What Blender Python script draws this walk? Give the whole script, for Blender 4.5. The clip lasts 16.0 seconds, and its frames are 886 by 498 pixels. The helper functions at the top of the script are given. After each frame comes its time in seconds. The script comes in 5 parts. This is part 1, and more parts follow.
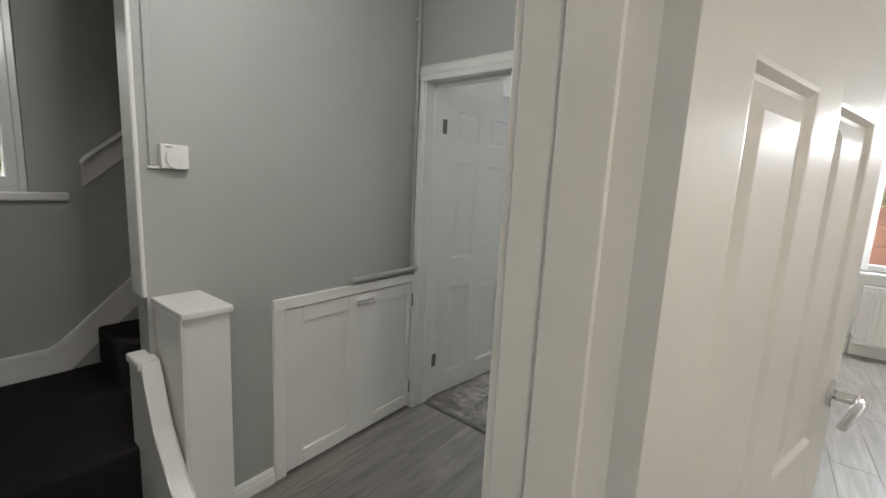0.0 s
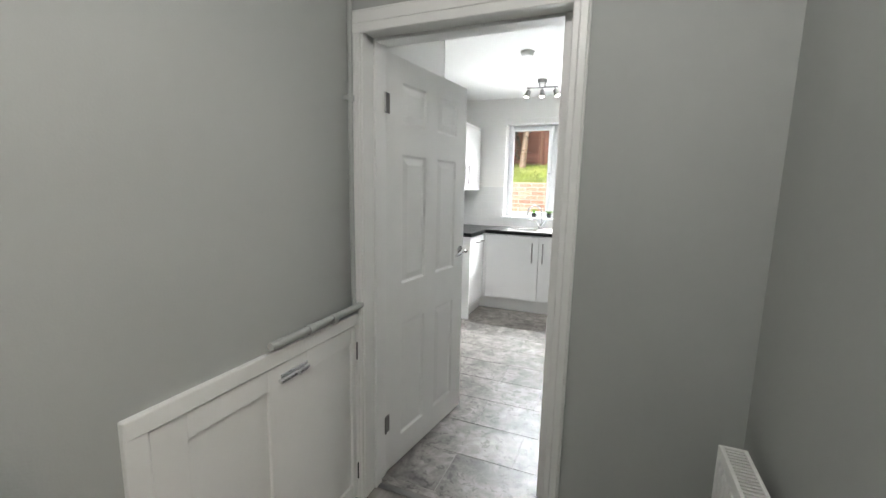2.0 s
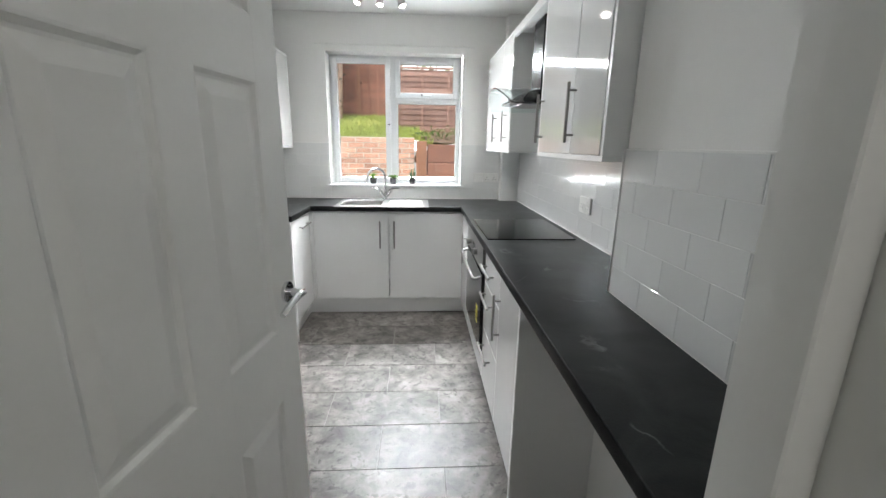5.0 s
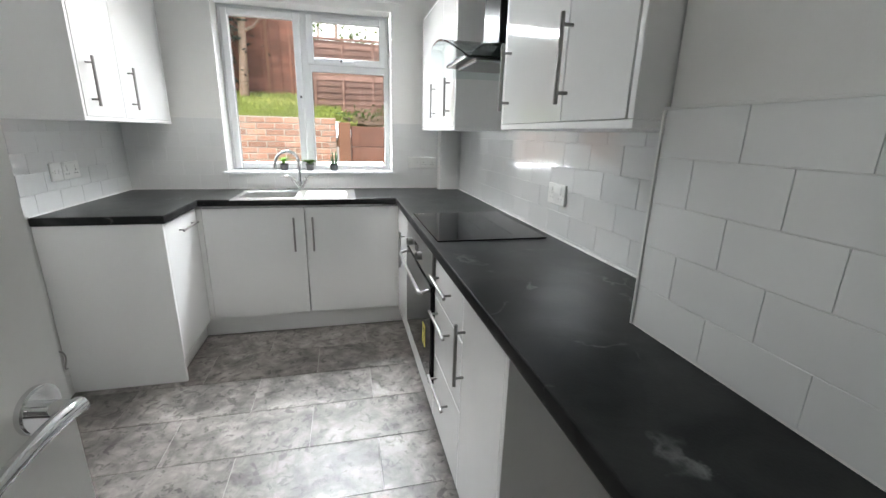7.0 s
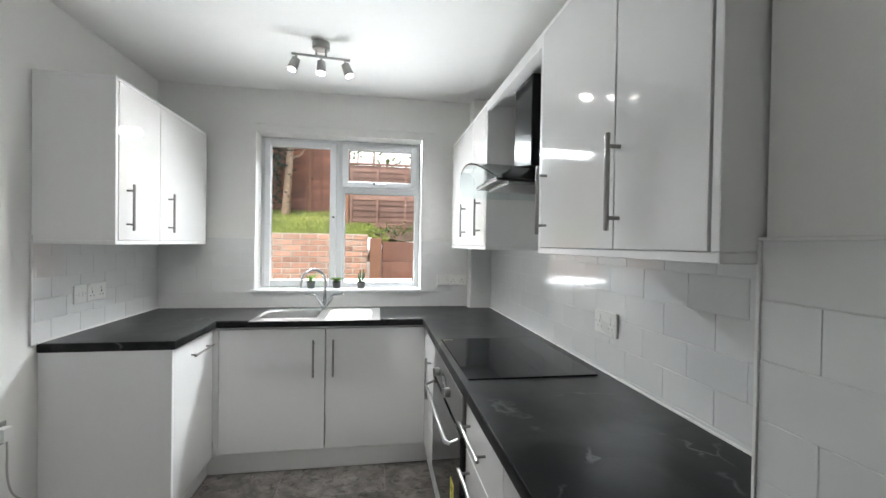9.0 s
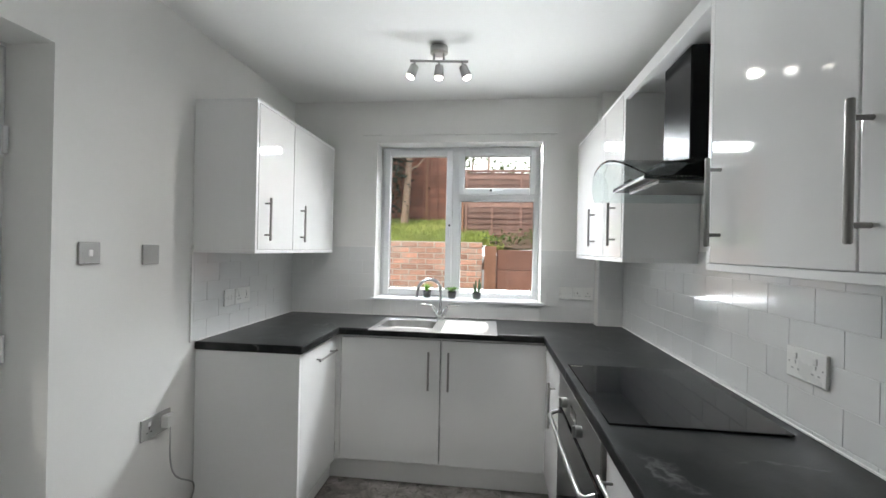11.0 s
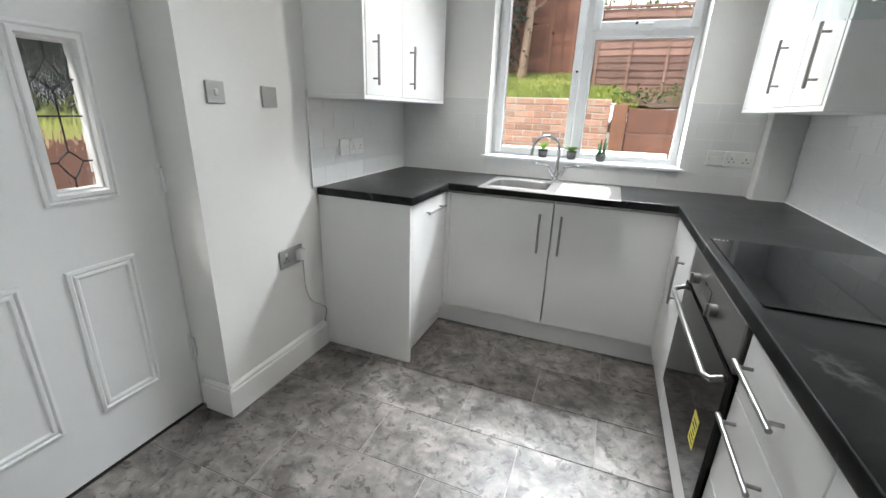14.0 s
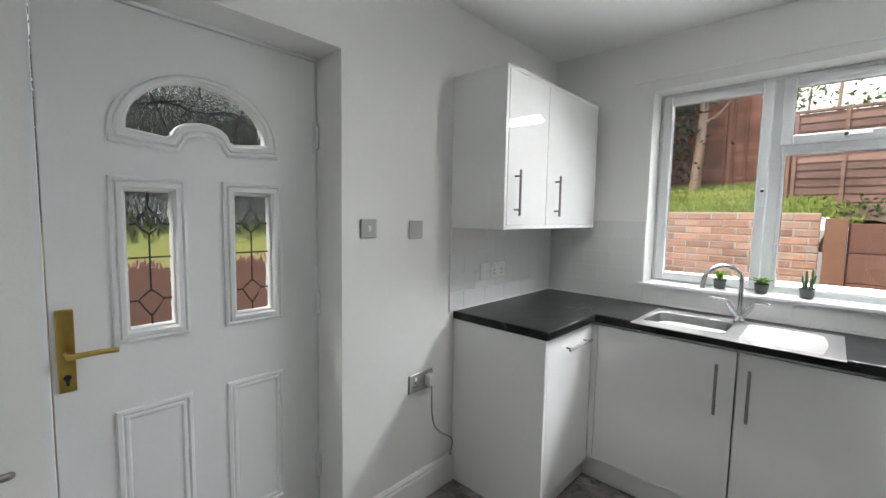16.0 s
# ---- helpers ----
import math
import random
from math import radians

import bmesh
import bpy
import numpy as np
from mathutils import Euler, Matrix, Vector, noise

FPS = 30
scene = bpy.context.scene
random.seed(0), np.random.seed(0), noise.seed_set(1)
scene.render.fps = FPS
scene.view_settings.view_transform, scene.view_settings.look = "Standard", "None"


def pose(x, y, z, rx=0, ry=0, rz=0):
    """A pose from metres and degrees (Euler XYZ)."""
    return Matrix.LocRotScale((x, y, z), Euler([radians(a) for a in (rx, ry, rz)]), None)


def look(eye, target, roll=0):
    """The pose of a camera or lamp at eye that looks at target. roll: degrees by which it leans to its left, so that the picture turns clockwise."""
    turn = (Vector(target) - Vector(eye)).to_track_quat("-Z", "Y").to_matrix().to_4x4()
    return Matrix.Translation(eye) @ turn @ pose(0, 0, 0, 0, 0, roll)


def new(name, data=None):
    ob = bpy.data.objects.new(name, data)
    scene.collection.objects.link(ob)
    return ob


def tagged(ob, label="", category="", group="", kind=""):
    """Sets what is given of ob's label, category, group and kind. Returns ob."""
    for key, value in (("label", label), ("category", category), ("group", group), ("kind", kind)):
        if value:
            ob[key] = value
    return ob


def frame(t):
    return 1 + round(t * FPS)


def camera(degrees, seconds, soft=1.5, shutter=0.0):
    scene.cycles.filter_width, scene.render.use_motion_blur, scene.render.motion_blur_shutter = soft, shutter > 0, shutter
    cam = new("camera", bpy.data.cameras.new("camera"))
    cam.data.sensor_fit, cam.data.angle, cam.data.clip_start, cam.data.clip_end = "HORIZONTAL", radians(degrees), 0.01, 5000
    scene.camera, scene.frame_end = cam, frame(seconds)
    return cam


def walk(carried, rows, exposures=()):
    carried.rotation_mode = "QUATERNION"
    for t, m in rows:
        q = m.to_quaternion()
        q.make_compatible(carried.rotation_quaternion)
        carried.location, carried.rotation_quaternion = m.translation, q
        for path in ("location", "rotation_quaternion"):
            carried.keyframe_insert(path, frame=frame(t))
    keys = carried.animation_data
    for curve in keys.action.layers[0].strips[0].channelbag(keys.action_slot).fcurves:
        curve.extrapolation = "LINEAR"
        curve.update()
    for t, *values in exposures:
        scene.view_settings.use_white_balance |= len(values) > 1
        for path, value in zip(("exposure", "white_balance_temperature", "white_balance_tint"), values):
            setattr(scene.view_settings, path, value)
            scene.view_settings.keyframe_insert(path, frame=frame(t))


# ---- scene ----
cam = camera(94.3, 16.0)
PATH = [
    (0, (0.173, 0.375, 1.364), (-1.039, 1.938, 1.061), 2.9),
    (0.5, (0.025, 0.441, 1.354), (-1.258, 1.945, 1.054), 2.4),
    (1, (-0.13, 0.532, 1.374), (-1.323, 2.11, 1.079), 1.8),
    (1.5, (-0.291, 0.643, 1.369), (-1.275, 2.359, 1.071), 1.3),
    (2, (-0.468, 0.779, 1.367), (-1.225, 2.605, 1.068), 1.2),
    (2.5, (-0.598, 0.969, 1.357), (-1.184, 2.857, 1.055), 1.2),
    (3, (-0.706, 1.196, 1.356), (-1.153, 3.123, 1.058), 1.1),
    (3.5, (-0.809, 1.404, 1.349), (-1.097, 3.357, 1.029), 0.5),
    (4, (-0.88, 1.582, 1.353), (-1.021, 3.545, 0.996), 0.1),
    (4.5, (-0.918, 1.79, 1.366), (-0.939, 3.748, 0.961), 0.5),
    (5, (-0.945, 1.98, 1.38), (-0.830, 3.915, 0.888), 0.9),
    (7.5, (-0.928, 2.598, 1.309), (-0.46, 4.466, 0.768), 1.4),
    (8, (-0.917, 2.651, 1.326), (-0.51, 4.573, 0.952), 1.4),
    (8.5, (-0.917, 2.675, 1.341), (-0.549, 4.632, 1.155), 1.2),
    (9, (-0.9, 2.703, 1.359), (-0.581, 4.677, 1.336), 0.9),
    (11.5, (-0.927, 2.903, 1.375), (-1.312, 4.865, 1.373), 1.5),
    (12, (-0.916, 2.926, 1.365), (-1.413, 4.859, 1.232), 1.8),
    (12.5, (-0.948, 2.945, 1.344), (-1.462, 4.856, 1.056), 2.0),
    (13, (-0.958, 2.948, 1.328), (-1.464, 4.832, 0.887), 2.3),
    (13.5, (-0.95, 2.972, 1.317), (-1.492, 4.811, 0.748), 2.4),
    (14, (-0.964, 2.992, 1.303), (-1.644, 4.759, 0.66), 2.0),
    (14.5, (-0.944, 3.064, 1.304), (-1.887, 4.706, 0.66), 1.5),
    (15, (-0.968, 3.117, 1.331), (-2.117, 4.664, 0.796), 1.4),
    (15.5, (-0.948, 3.15, 1.365), (-2.248, 4.631, 1.022), 1.3),
    (16, (-0.945, 3.151, 1.397), (-2.312, 4.602, 1.231), 1.0),
]
walk(cam, [(t, look(eye, target, roll)) for t, eye, target, roll in PATH], exposures=[(0, 0.5), (0.5, 0.78), (1, 0.95), (2, 0.75), (2.5, 0.6), (3, 0.45), (3.5, 0.32), (4, 0.6), (4.5, 0.5), (5, 0.22), (7.5, 0.15), (8.5, 0.1), (9, 0.0), (11.5, -0.25), (13, 0.0), (14.5, 0.05), (15, -0.12), (15.5, -0.15), (16, -0.3)])

# ---- light ----
world = bpy.data.worlds.new("sky")
scene.world = world
world.use_nodes = True
wn = world.node_tree.nodes
sky = wn.new("ShaderNodeTexSky")
sky.sky_type = 'NISHITA'
sky.sun_disc = False
sky.sun_elevation = radians(52)
sky.sun_rotation = radians(211)
sky.air_density, sky.dust_density = 1.2, 3.0
wn["Background"].inputs["Strength"].default_value = 0.15
world.node_tree.links.new(sky.outputs["Color"], wn["Background"].inputs["Color"])


def lamp(name, kind, m, power, color=(1, 1, 1), **more):
    data = bpy.data.lights.new(name, kind)
    data.energy, data.color = power, color
    for key, value in more.items():
        if key == "size":
            data.shape, data.size, data.size_y = 'RECTANGLE', value[0], value[1]
        if key == "angle":
            data.angle = radians(value)
        if key == "spread":
            data.spread = radians(value)
        if key == "radius":
            data.shadow_soft_size = value
        if key == "spot":
            data.spot_size, data.spot_blend = radians(value), 0.6
    ob = new(name, data)
    ob.matrix_world = m
    return ob


# hazy sun over the house, shining on the garden
lamp("sun", 'SUN', look((0, 0, 0), (0.30, 0.50, -0.80)), 3.6, (1.0, 0.96, 0.9), angle=8)
# added lamps for sky light: in the window heads, and unseen above the kitchen window
lamp("kitchen_window_light", 'AREA', look((-1.02, 5.755, 2.100), (-1.10, 4.05, 0.0)), 36, (0.90, 0.96, 1.0), size=(1.02, 0.10), spread=104)
lamp("kitchen_sky_light", 'AREA', look((-1.10, 6.35, 2.50), (-1.45, 4.32, 0.0)), 11, (0.97, 0.985, 1.0), size=(0.90, 0.14), spread=46)
# unseen lamp at the outer sill, in place of light thrown up from the garden
lamp("garden_bounce_light", 'AREA', look((-1.15, 5.90, 1.056), (-1.02, 3.6, 2.35)), 24, (0.93, 0.975, 1.0), size=(1.05, 0.06), spread=96)
lamp("lounge_window_light", 'AREA', look((1.71, 5.73, 2.085), (1.65, 4.5, 0.9)), 90, (0.95, 0.98, 1.0), size=(1.5, 0.09))
# unseen fill lamp added to brighten the hall; it has no fitting
lamp("hall_ceiling_light", 'POINT', pose(-0.55, 0.85, 2.28), 14, (1.0, 0.985, 0.95), radius=0.10)
# another added fill, out of view, lighting the hall through the lounge doorway
lamp("lounge_ceiling_light", 'POINT', pose(1.5, -0.5, 2.15), 25, (1.0, 0.9, 0.78), radius=0.1)

# ---- materials ----


def mat(name, base, rough=0.5, metal=0.0, vary=0.06, scale=6.0, bump=0.0, bump_scale=120.0, coat=0.0, spec=0.5, fine=0.0):
    """A painted, metal or plastic surface: two scales of uneven colour, uneven gloss and fine relief."""
    m = bpy.data.materials.new(name)
    m.use_nodes = True
    n, k = m.node_tree.nodes, m.node_tree.links
    b = n["Principled BSDF"]
    b.inputs["Metallic"].default_value = metal
    b.inputs["Specular IOR Level"].default_value = spec
    b.inputs["Coat Weight"].default_value = coat
    b.inputs["Coat Roughness"].default_value = 0.06
    co = n.new("ShaderNodeTexCoord")
    big = n.new("ShaderNodeTexNoise")
    big.inputs["Scale"].default_value, big.inputs["Detail"].default_value = scale, 6
    small = n.new("ShaderNodeTexNoise")
    small.inputs["Scale"].default_value, small.inputs["Detail"].default_value = scale * 18, 3
    k.new(co.outputs["Object"], big.inputs["Vector"]), k.new(co.outputs["Object"], small.inputs["Vector"])
    add = n.new("ShaderNodeMath")
    add.operation = 'MULTIPLY_ADD'
    add.inputs[1].default_value = 0.35 + fine
    k.new(small.outputs["Fac"], add.inputs[0]), k.new(big.outputs["Fac"], add.inputs[2])
    ramp = n.new("ShaderNodeValToRGB")
    ramp.color_ramp.elements[0].position, ramp.color_ramp.elements[1].position = 0.35, 1.0
    ramp.color_ramp.elements[0].color = (*[c * (1 - vary) for c in base], 1)
    ramp.color_ramp.elements[1].color = (*[min(1, c * (1 + vary)) for c in base], 1)
    k.new(add.outputs[0], ramp.inputs["Fac"]), k.new(ramp.outputs["Color"], b.inputs["Base Color"])
    rr = n.new("ShaderNodeMapRange")
    rr.inputs["To Min"].default_value, rr.inputs["To Max"].default_value = rough * 0.88, min(1, rough * 1.15)
    k.new(big.outputs["Fac"], rr.inputs["Value"]), k.new(rr.outputs["Result"], b.inputs["Roughness"])
    if bump:
        grain = n.new("ShaderNodeTexNoise")
        grain.inputs["Scale"].default_value, grain.inputs["Detail"].default_value = bump_scale, 4
        k.new(co.outputs["Object"], grain.inputs["Vector"])
        bp = n.new("ShaderNodeBump")
        bp.inputs["Strength"].default_value, bp.inputs["Distance"].default_value = bump, 0.004
        k.new(grain.outputs["Fac"], bp.inputs["Height"]), k.new(bp.outputs["Normal"], b.inputs["Normal"])
    return m


def tinted(m, spread, hue=0.0):
    """Varies the base colour from object to object."""
    n, k = m.node_tree.nodes, m.node_tree.links
    b = n["Principled BSDF"]
    src = b.inputs["Base Color"].links[0].from_socket
    info, hs, mr = n.new("ShaderNodeObjectInfo"), n.new("ShaderNodeHueSaturation"), n.new("ShaderNodeMapRange")
    mr.inputs["To Min"].default_value, mr.inputs["To Max"].default_value = 1 - spread, 1 + spread
    k.new(info.outputs["Random"], mr.inputs["Value"]), k.new(mr.outputs["Result"], hs.inputs["Value"])
    k.new(src, hs.inputs["Color"]), k.new(hs.outputs["Color"], b.inputs["Base Color"])
    return m


def limewashed(m):
    """Leaves worn pale patches over a wall of separate bricks."""
    n, k = m.node_tree.nodes, m.node_tree.links
    b = n["Principled BSDF"]
    src = b.inputs["Base Color"].links[0].from_socket
    geo, nz, r, mx = n.new("ShaderNodeNewGeometry"), n.new("ShaderNodeTexNoise"), n.new("ShaderNodeValToRGB"), n.new("ShaderNodeMix")
    nz.inputs["Scale"].default_value, nz.inputs["Detail"].default_value, nz.inputs["Roughness"].default_value = 5.5, 9, 0.72
    r.color_ramp.elements[0].position, r.color_ramp.elements[1].position = 0.49, 0.64
    r.color_ramp.elements[1].color = (0.75, 0.75, 0.75, 1)
    mx.data_type = 'RGBA'
    mx.inputs[7].default_value = (0.66, 0.58, 0.49, 1)
    k.new(geo.outputs["Position"], nz.inputs["Vector"]), k.new(nz.outputs["Fac"], r.inputs["Fac"]), k.new(r.outputs["Color"], mx.inputs["Factor"])
    k.new(src, mx.inputs[6]), k.new(mx.outputs[2], b.inputs["Base Color"])
    return m


def glass(name, color=(1, 1, 1), rough=0.0, ripple=0.0):
    m = bpy.data.materials.new(name)
    m.use_nodes = True
    n, k = m.node_tree.nodes, m.node_tree.links
    b = n["Principled BSDF"]
    b.inputs["Base Color"].default_value = (*color, 1)
    b.inputs["Transmission Weight"].default_value = 1
    b.inputs["Roughness"].default_value = rough
    b.inputs["IOR"].default_value = 1.45 if not ripple else 1.3
    if ripple:
        co, mp, nz, bp = n.new("ShaderNodeTexCoord"), n.new("ShaderNodeMapping"), n.new("ShaderNodeTexNoise"), n.new("ShaderNodeBump")
        mp.inputs["Scale"].default_value = (1, 1, 0.16)
        nz.inputs["Scale"].default_value, nz.inputs["Detail"].default_value = 70, 2
        bp.inputs["Strength"].default_value, bp.inputs["Distance"].default_value = ripple, 0.01
        k.new(co.outputs["Object"], mp.inputs["Vector"]), k.new(mp.outputs["Vector"], nz.inputs["Vector"])
        k.new(nz.outputs["Fac"], bp.inputs["Height"]), k.new(bp.outputs["Normal"], b.inputs["Normal"])
    return m


def slate(name):
    """Vinyl tile printed as grey-brown clouded slate, with darker flakes."""
    m = mat(name, (0.125, 0.115, 0.11), 0.36, bump=0.10, bump_scale=60)
    n, k = m.node_tree.nodes, m.node_tree.links
    b = n["Principled BSDF"]
    co, info = n.new("ShaderNodeTexCoord"), n.new("ShaderNodeObjectInfo")
    off = n.new("ShaderNodeVectorMath")
    off.operation = 'MULTIPLY_ADD'
    off.inputs[1].default_value = (37, 19, 11)
    k.new(info.outputs["Random"], off.inputs[0]), k.new(co.outputs["Object"], off.inputs[2])
    cloud, flake, mid = n.new("ShaderNodeTexNoise"), n.new("ShaderNodeTexNoise"), n.new("ShaderNodeTexNoise")
    for t, s, d in ((cloud, 5.0, 8), (mid, 15, 6), (flake, 24, 5)):
        t.inputs["Scale"].default_value, t.inputs["Detail"].default_value, t.inputs["Distortion"].default_value = s, d, 0.7
        t.inputs["Roughness"].default_value = 0.62
        k.new(off.outputs[0], t.inputs["Vector"])
    r1, r2, r3 = n.new("ShaderNodeValToRGB"), n.new("ShaderNodeValToRGB"), n.new("ShaderNodeValToRGB")
    e = r1.color_ramp.elements
    e[0].position, e[0].color, e[1].position, e[1].color = 0.36, (0.090, 0.081, 0.077, 1), 0.66, (0.265, 0.248, 0.235, 1)
    r2.color_ramp.elements[0].position, r2.color_ramp.elements[1].position = 0.38, 0.44
    r2.color_ramp.elements[0].color, r2.color_ramp.elements[1].color = (0.45, 0.44, 0.44, 1), (1, 1, 1, 1)
    r3.color_ramp.elements[0].position, r3.color_ramp.elements[1].position = 0.38, 0.62
    r3.color_ramp.elements[0].color, r3.color_ramp.elements[1].color = (0.72, 0.71, 0.70, 1), (1.25, 1.24, 1.22, 1)
    m1, m2 = n.new("ShaderNodeMix"), n.new("ShaderNodeMix")
    for x in (m1, m2):
        x.data_type, x.blend_type = 'RGBA', 'MULTIPLY'
        x.inputs["Factor"].default_value = 1.0
    k.new(cloud.outputs["Fac"], r1.inputs["Fac"]), k.new(flake.outputs["Fac"], r2.inputs["Fac"]), k.new(mid.outputs["Fac"], r3.inputs["Fac"])
    k.new(r1.outputs["Color"], m1.inputs[6]), k.new(r2.outputs["Color"], m1.inputs[7])
    k.new(m1.outputs[2], m2.inputs[6]), k.new(r3.outputs["Color"], m2.inputs[7]), k.new(m2.outputs[2], b.inputs["Base Color"])
    return m


def black_marble(name):
    """Near-black laminate with cloudy charcoal and thin broken pale veins."""
    m = mat(name, (0.02, 0.02, 0.021), 0.30, bump=0.06, bump_scale=200, spec=0.19)
    n, k = m.node_tree.nodes, m.node_tree.links
    b = n["Principled BSDF"]
    co = n.new("ShaderNodeTexCoord")
    warp, cloud, gate, vein = n.new("ShaderNodeTexNoise"), n.new("ShaderNodeTexNoise"), n.new("ShaderNodeTexNoise"), n.new("ShaderNodeTexVoronoi")
    warp.inputs["Scale"].default_value, warp.inputs["Detail"].default_value = 4.0, 7
    cloud.inputs["Scale"].default_value, cloud.inputs["Detail"].default_value, cloud.inputs["Distortion"].default_value = 5.0, 10, 1.2
    gate.inputs["Scale"].default_value, gate.inputs["Detail"].default_value = 6.5, 5
    vein.feature, vein.inputs["Scale"].default_value = 'DISTANCE_TO_EDGE', 3.1
    mv = n.new("ShaderNodeVectorMath")
    mv.operation = 'MULTIPLY_ADD'
    mv.inputs[1].default_value = (0.45, 0.45, 0.45)
    k.new(warp.outputs["Color"], mv.inputs[0]), k.new(co.outputs["Object"], mv.inputs[2]), k.new(mv.outputs[0], vein.inputs["Vector"])
    for t in (warp, cloud, gate):
        k.new(co.outputs["Object"], t.inputs["Vector"])
    rv, rg, rc = n.new("ShaderNodeValToRGB"), n.new("ShaderNodeValToRGB"), n.new("ShaderNodeValToRGB")
    rv.color_ramp.elements[0].position, rv.color_ramp.elements[1].position = 0.0, 0.024
    rv.color_ramp.elements[0].color, rv.color_ramp.elements[1].color = (1, 1, 1, 1), (0, 0, 0, 1)
    rg.color_ramp.elements[0].position, rg.color_ramp.elements[1].position = 0.53, 0.74
    rc.color_ramp.elements[0].position, rc.color_ramp.elements[1].position = 0.40, 0.78
    rc.color_ramp.elements[0].color, rc.color_ramp.elements[1].color = (0.003, 0.0034, 0.004, 1), (0.030, 0.031, 0.031, 1)
    mu, mx = n.new("ShaderNodeMath"), n.new("ShaderNodeMix")
    mu.operation, mx.data_type = 'MULTIPLY', 'RGBA'
    mx.inputs[7].default_value = (0.19, 0.193, 0.19, 1)
    k.new(vein.outputs["Distance"], rv.inputs["Fac"]), k.new(gate.outputs["Fac"], rg.inputs["Fac"]), k.new(cloud.outputs["Fac"], rc.inputs["Fac"])
    k.new(rv.outputs["Color"], mu.inputs[0]), k.new(rg.outputs["Color"], mu.inputs[1])
    k.new(mu.outputs[0], mx.inputs["Factor"]), k.new(rc.outputs["Color"], mx.inputs[6]), k.new(mx.outputs[2], b.inputs["Base Color"])
    return m


def plank(name, dark, light, stretch):
    """Wood with long grain along the axis of the smallest stretch."""
    m = mat(name, light, 0.42, bump=0.05, bump_scale=80)
    n, k = m.node_tree.nodes, m.node_tree.links
    b = n["Principled BSDF"]
    co, mp, nz, info = n.new("ShaderNodeTexCoord"), n.new("ShaderNodeMapping"), n.new("ShaderNodeTexNoise"), n.new("ShaderNodeObjectInfo")
    mp.inputs["Scale"].default_value = stretch
    k.new(info.outputs["Random"], mp.inputs["Location"])
    nz.inputs["Scale"].default_value, nz.inputs["Detail"].default_value, nz.inputs["Distortion"].default_value = 6, 8, 0.6
    r = n.new("ShaderNodeValToRGB")
    r.color_ramp.elements[0].position, r.color_ramp.elements[1].position = 0.3, 0.7
    r.color_ramp.elements[0].color, r.color_ramp.elements[1].color = (*dark, 1), (*light, 1)
    k.new(co.outputs["Object"], mp.inputs["Vector"]), k.new(mp.outputs["Vector"], nz.inputs["Vector"])
    k.new(nz.outputs["Fac"], r.inputs["Fac"]), k.new(r.outputs["Color"], b.inputs["Base Color"])
    return tinted(m, 0.14)


def glow(name, color, strength):
    m = bpy.data.materials.new(name)
    m.use_nodes = True
    b = m.node_tree.nodes["Principled BSDF"]
    b.inputs["Emission Color"].default_value = (*color, 1)
    b.inputs["Emission Strength"].default_value = strength
    return m


GREY_WALL = mat("grey_wall_paint", (0.40, 0.41, 0.395), 0.62, vary=0.025, scale=2.2, bump=0.10, bump_scale=160)
WHITE_WALL = mat("white_wall_paint", (0.78, 0.775, 0.755), 0.6, vary=0.02, scale=2.2, bump=0.10, bump_scale=150)
CREAM_WALL = mat("cream_wall_paint", (0.80, 0.76, 0.70), 0.6, vary=0.02, scale=2.2, bump=0.10, bump_scale=150)
CEILING = mat("ceiling_paint", (0.80, 0.80, 0.785), 0.7, vary=0.02, scale=1.6, bump=0.14, bump_scale=110)
WOODWORK = mat("white_gloss_paint", (0.79, 0.785, 0.765), 0.32, vary=0.03, scale=5, bump=0.035, bump_scale=40)
GLOSS_WHITE = mat("white_gloss_laminate", (0.80, 0.80, 0.795), 0.05, vary=0.012, scale=3, bump=0.004, bump_scale=14, coat=0.3)
CARCASS = mat("white_matt_laminate", (0.79, 0.79, 0.785), 0.33, vary=0.015, scale=3)
UPVC = mat("white_upvc", (0.82, 0.83, 0.84), 0.24, vary=0.015, scale=4)
DOOR_WHITE = mat("white_grained_door_skin", (0.79, 0.80, 0.80), 0.3, vary=0.02, scale=4, bump=0.05, bump_scale=70)
TILE_WHITE = tinted(mat("white_glazed_tile", (0.74, 0.745, 0.74), 0.07, vary=0.015, scale=5, bump=0.02, bump_scale=9, coat=0.25), 0.012)
GROUT = mat("white_grout", (0.76, 0.76, 0.75), 0.75, vary=0.04, scale=30, bump=0.2)
FLOOR_GROUT = mat("pale_floor_grout", (0.30, 0.285, 0.27), 0.7, vary=0.10, scale=25, bump=0.1)
SLATE = tinted(slate("slate_vinyl"), 0.10)
MARBLE = black_marble("black_marble_laminate")
LAMINATE = plank("grey_oak_laminate", (0.12, 0.108, 0.098), (0.215, 0.20, 0.185), (5, 0.5, 5))
CARPET = mat("dark_carpet", (0.016, 0.014, 0.015), 0.95, vary=0.5, scale=26, bump=1.0, bump_scale=420, spec=0.1, fine=0.6)
STEEL = mat("brushed_steel", (0.37, 0.365, 0.355), 0.36, 1.0, vary=0.06, scale=20, bump=0.03, bump_scale=260)
CHROME = mat("chrome", (0.75, 0.75, 0.76), 0.08, 1.0, vary=0.03, scale=8)
HANDLE = mat("satin_nickel", (0.31, 0.30, 0.29), 0.36, 1.0, vary=0.05, scale=30)
BRASS = mat("worn_brass", (0.50, 0.36, 0.10), 0.32, 1.0, vary=0.14, scale=30)
BLACK_GLASS = mat("black_glass", (0.004, 0.004, 0.005), 0.035, vary=0.1, scale=3, spec=0.35)
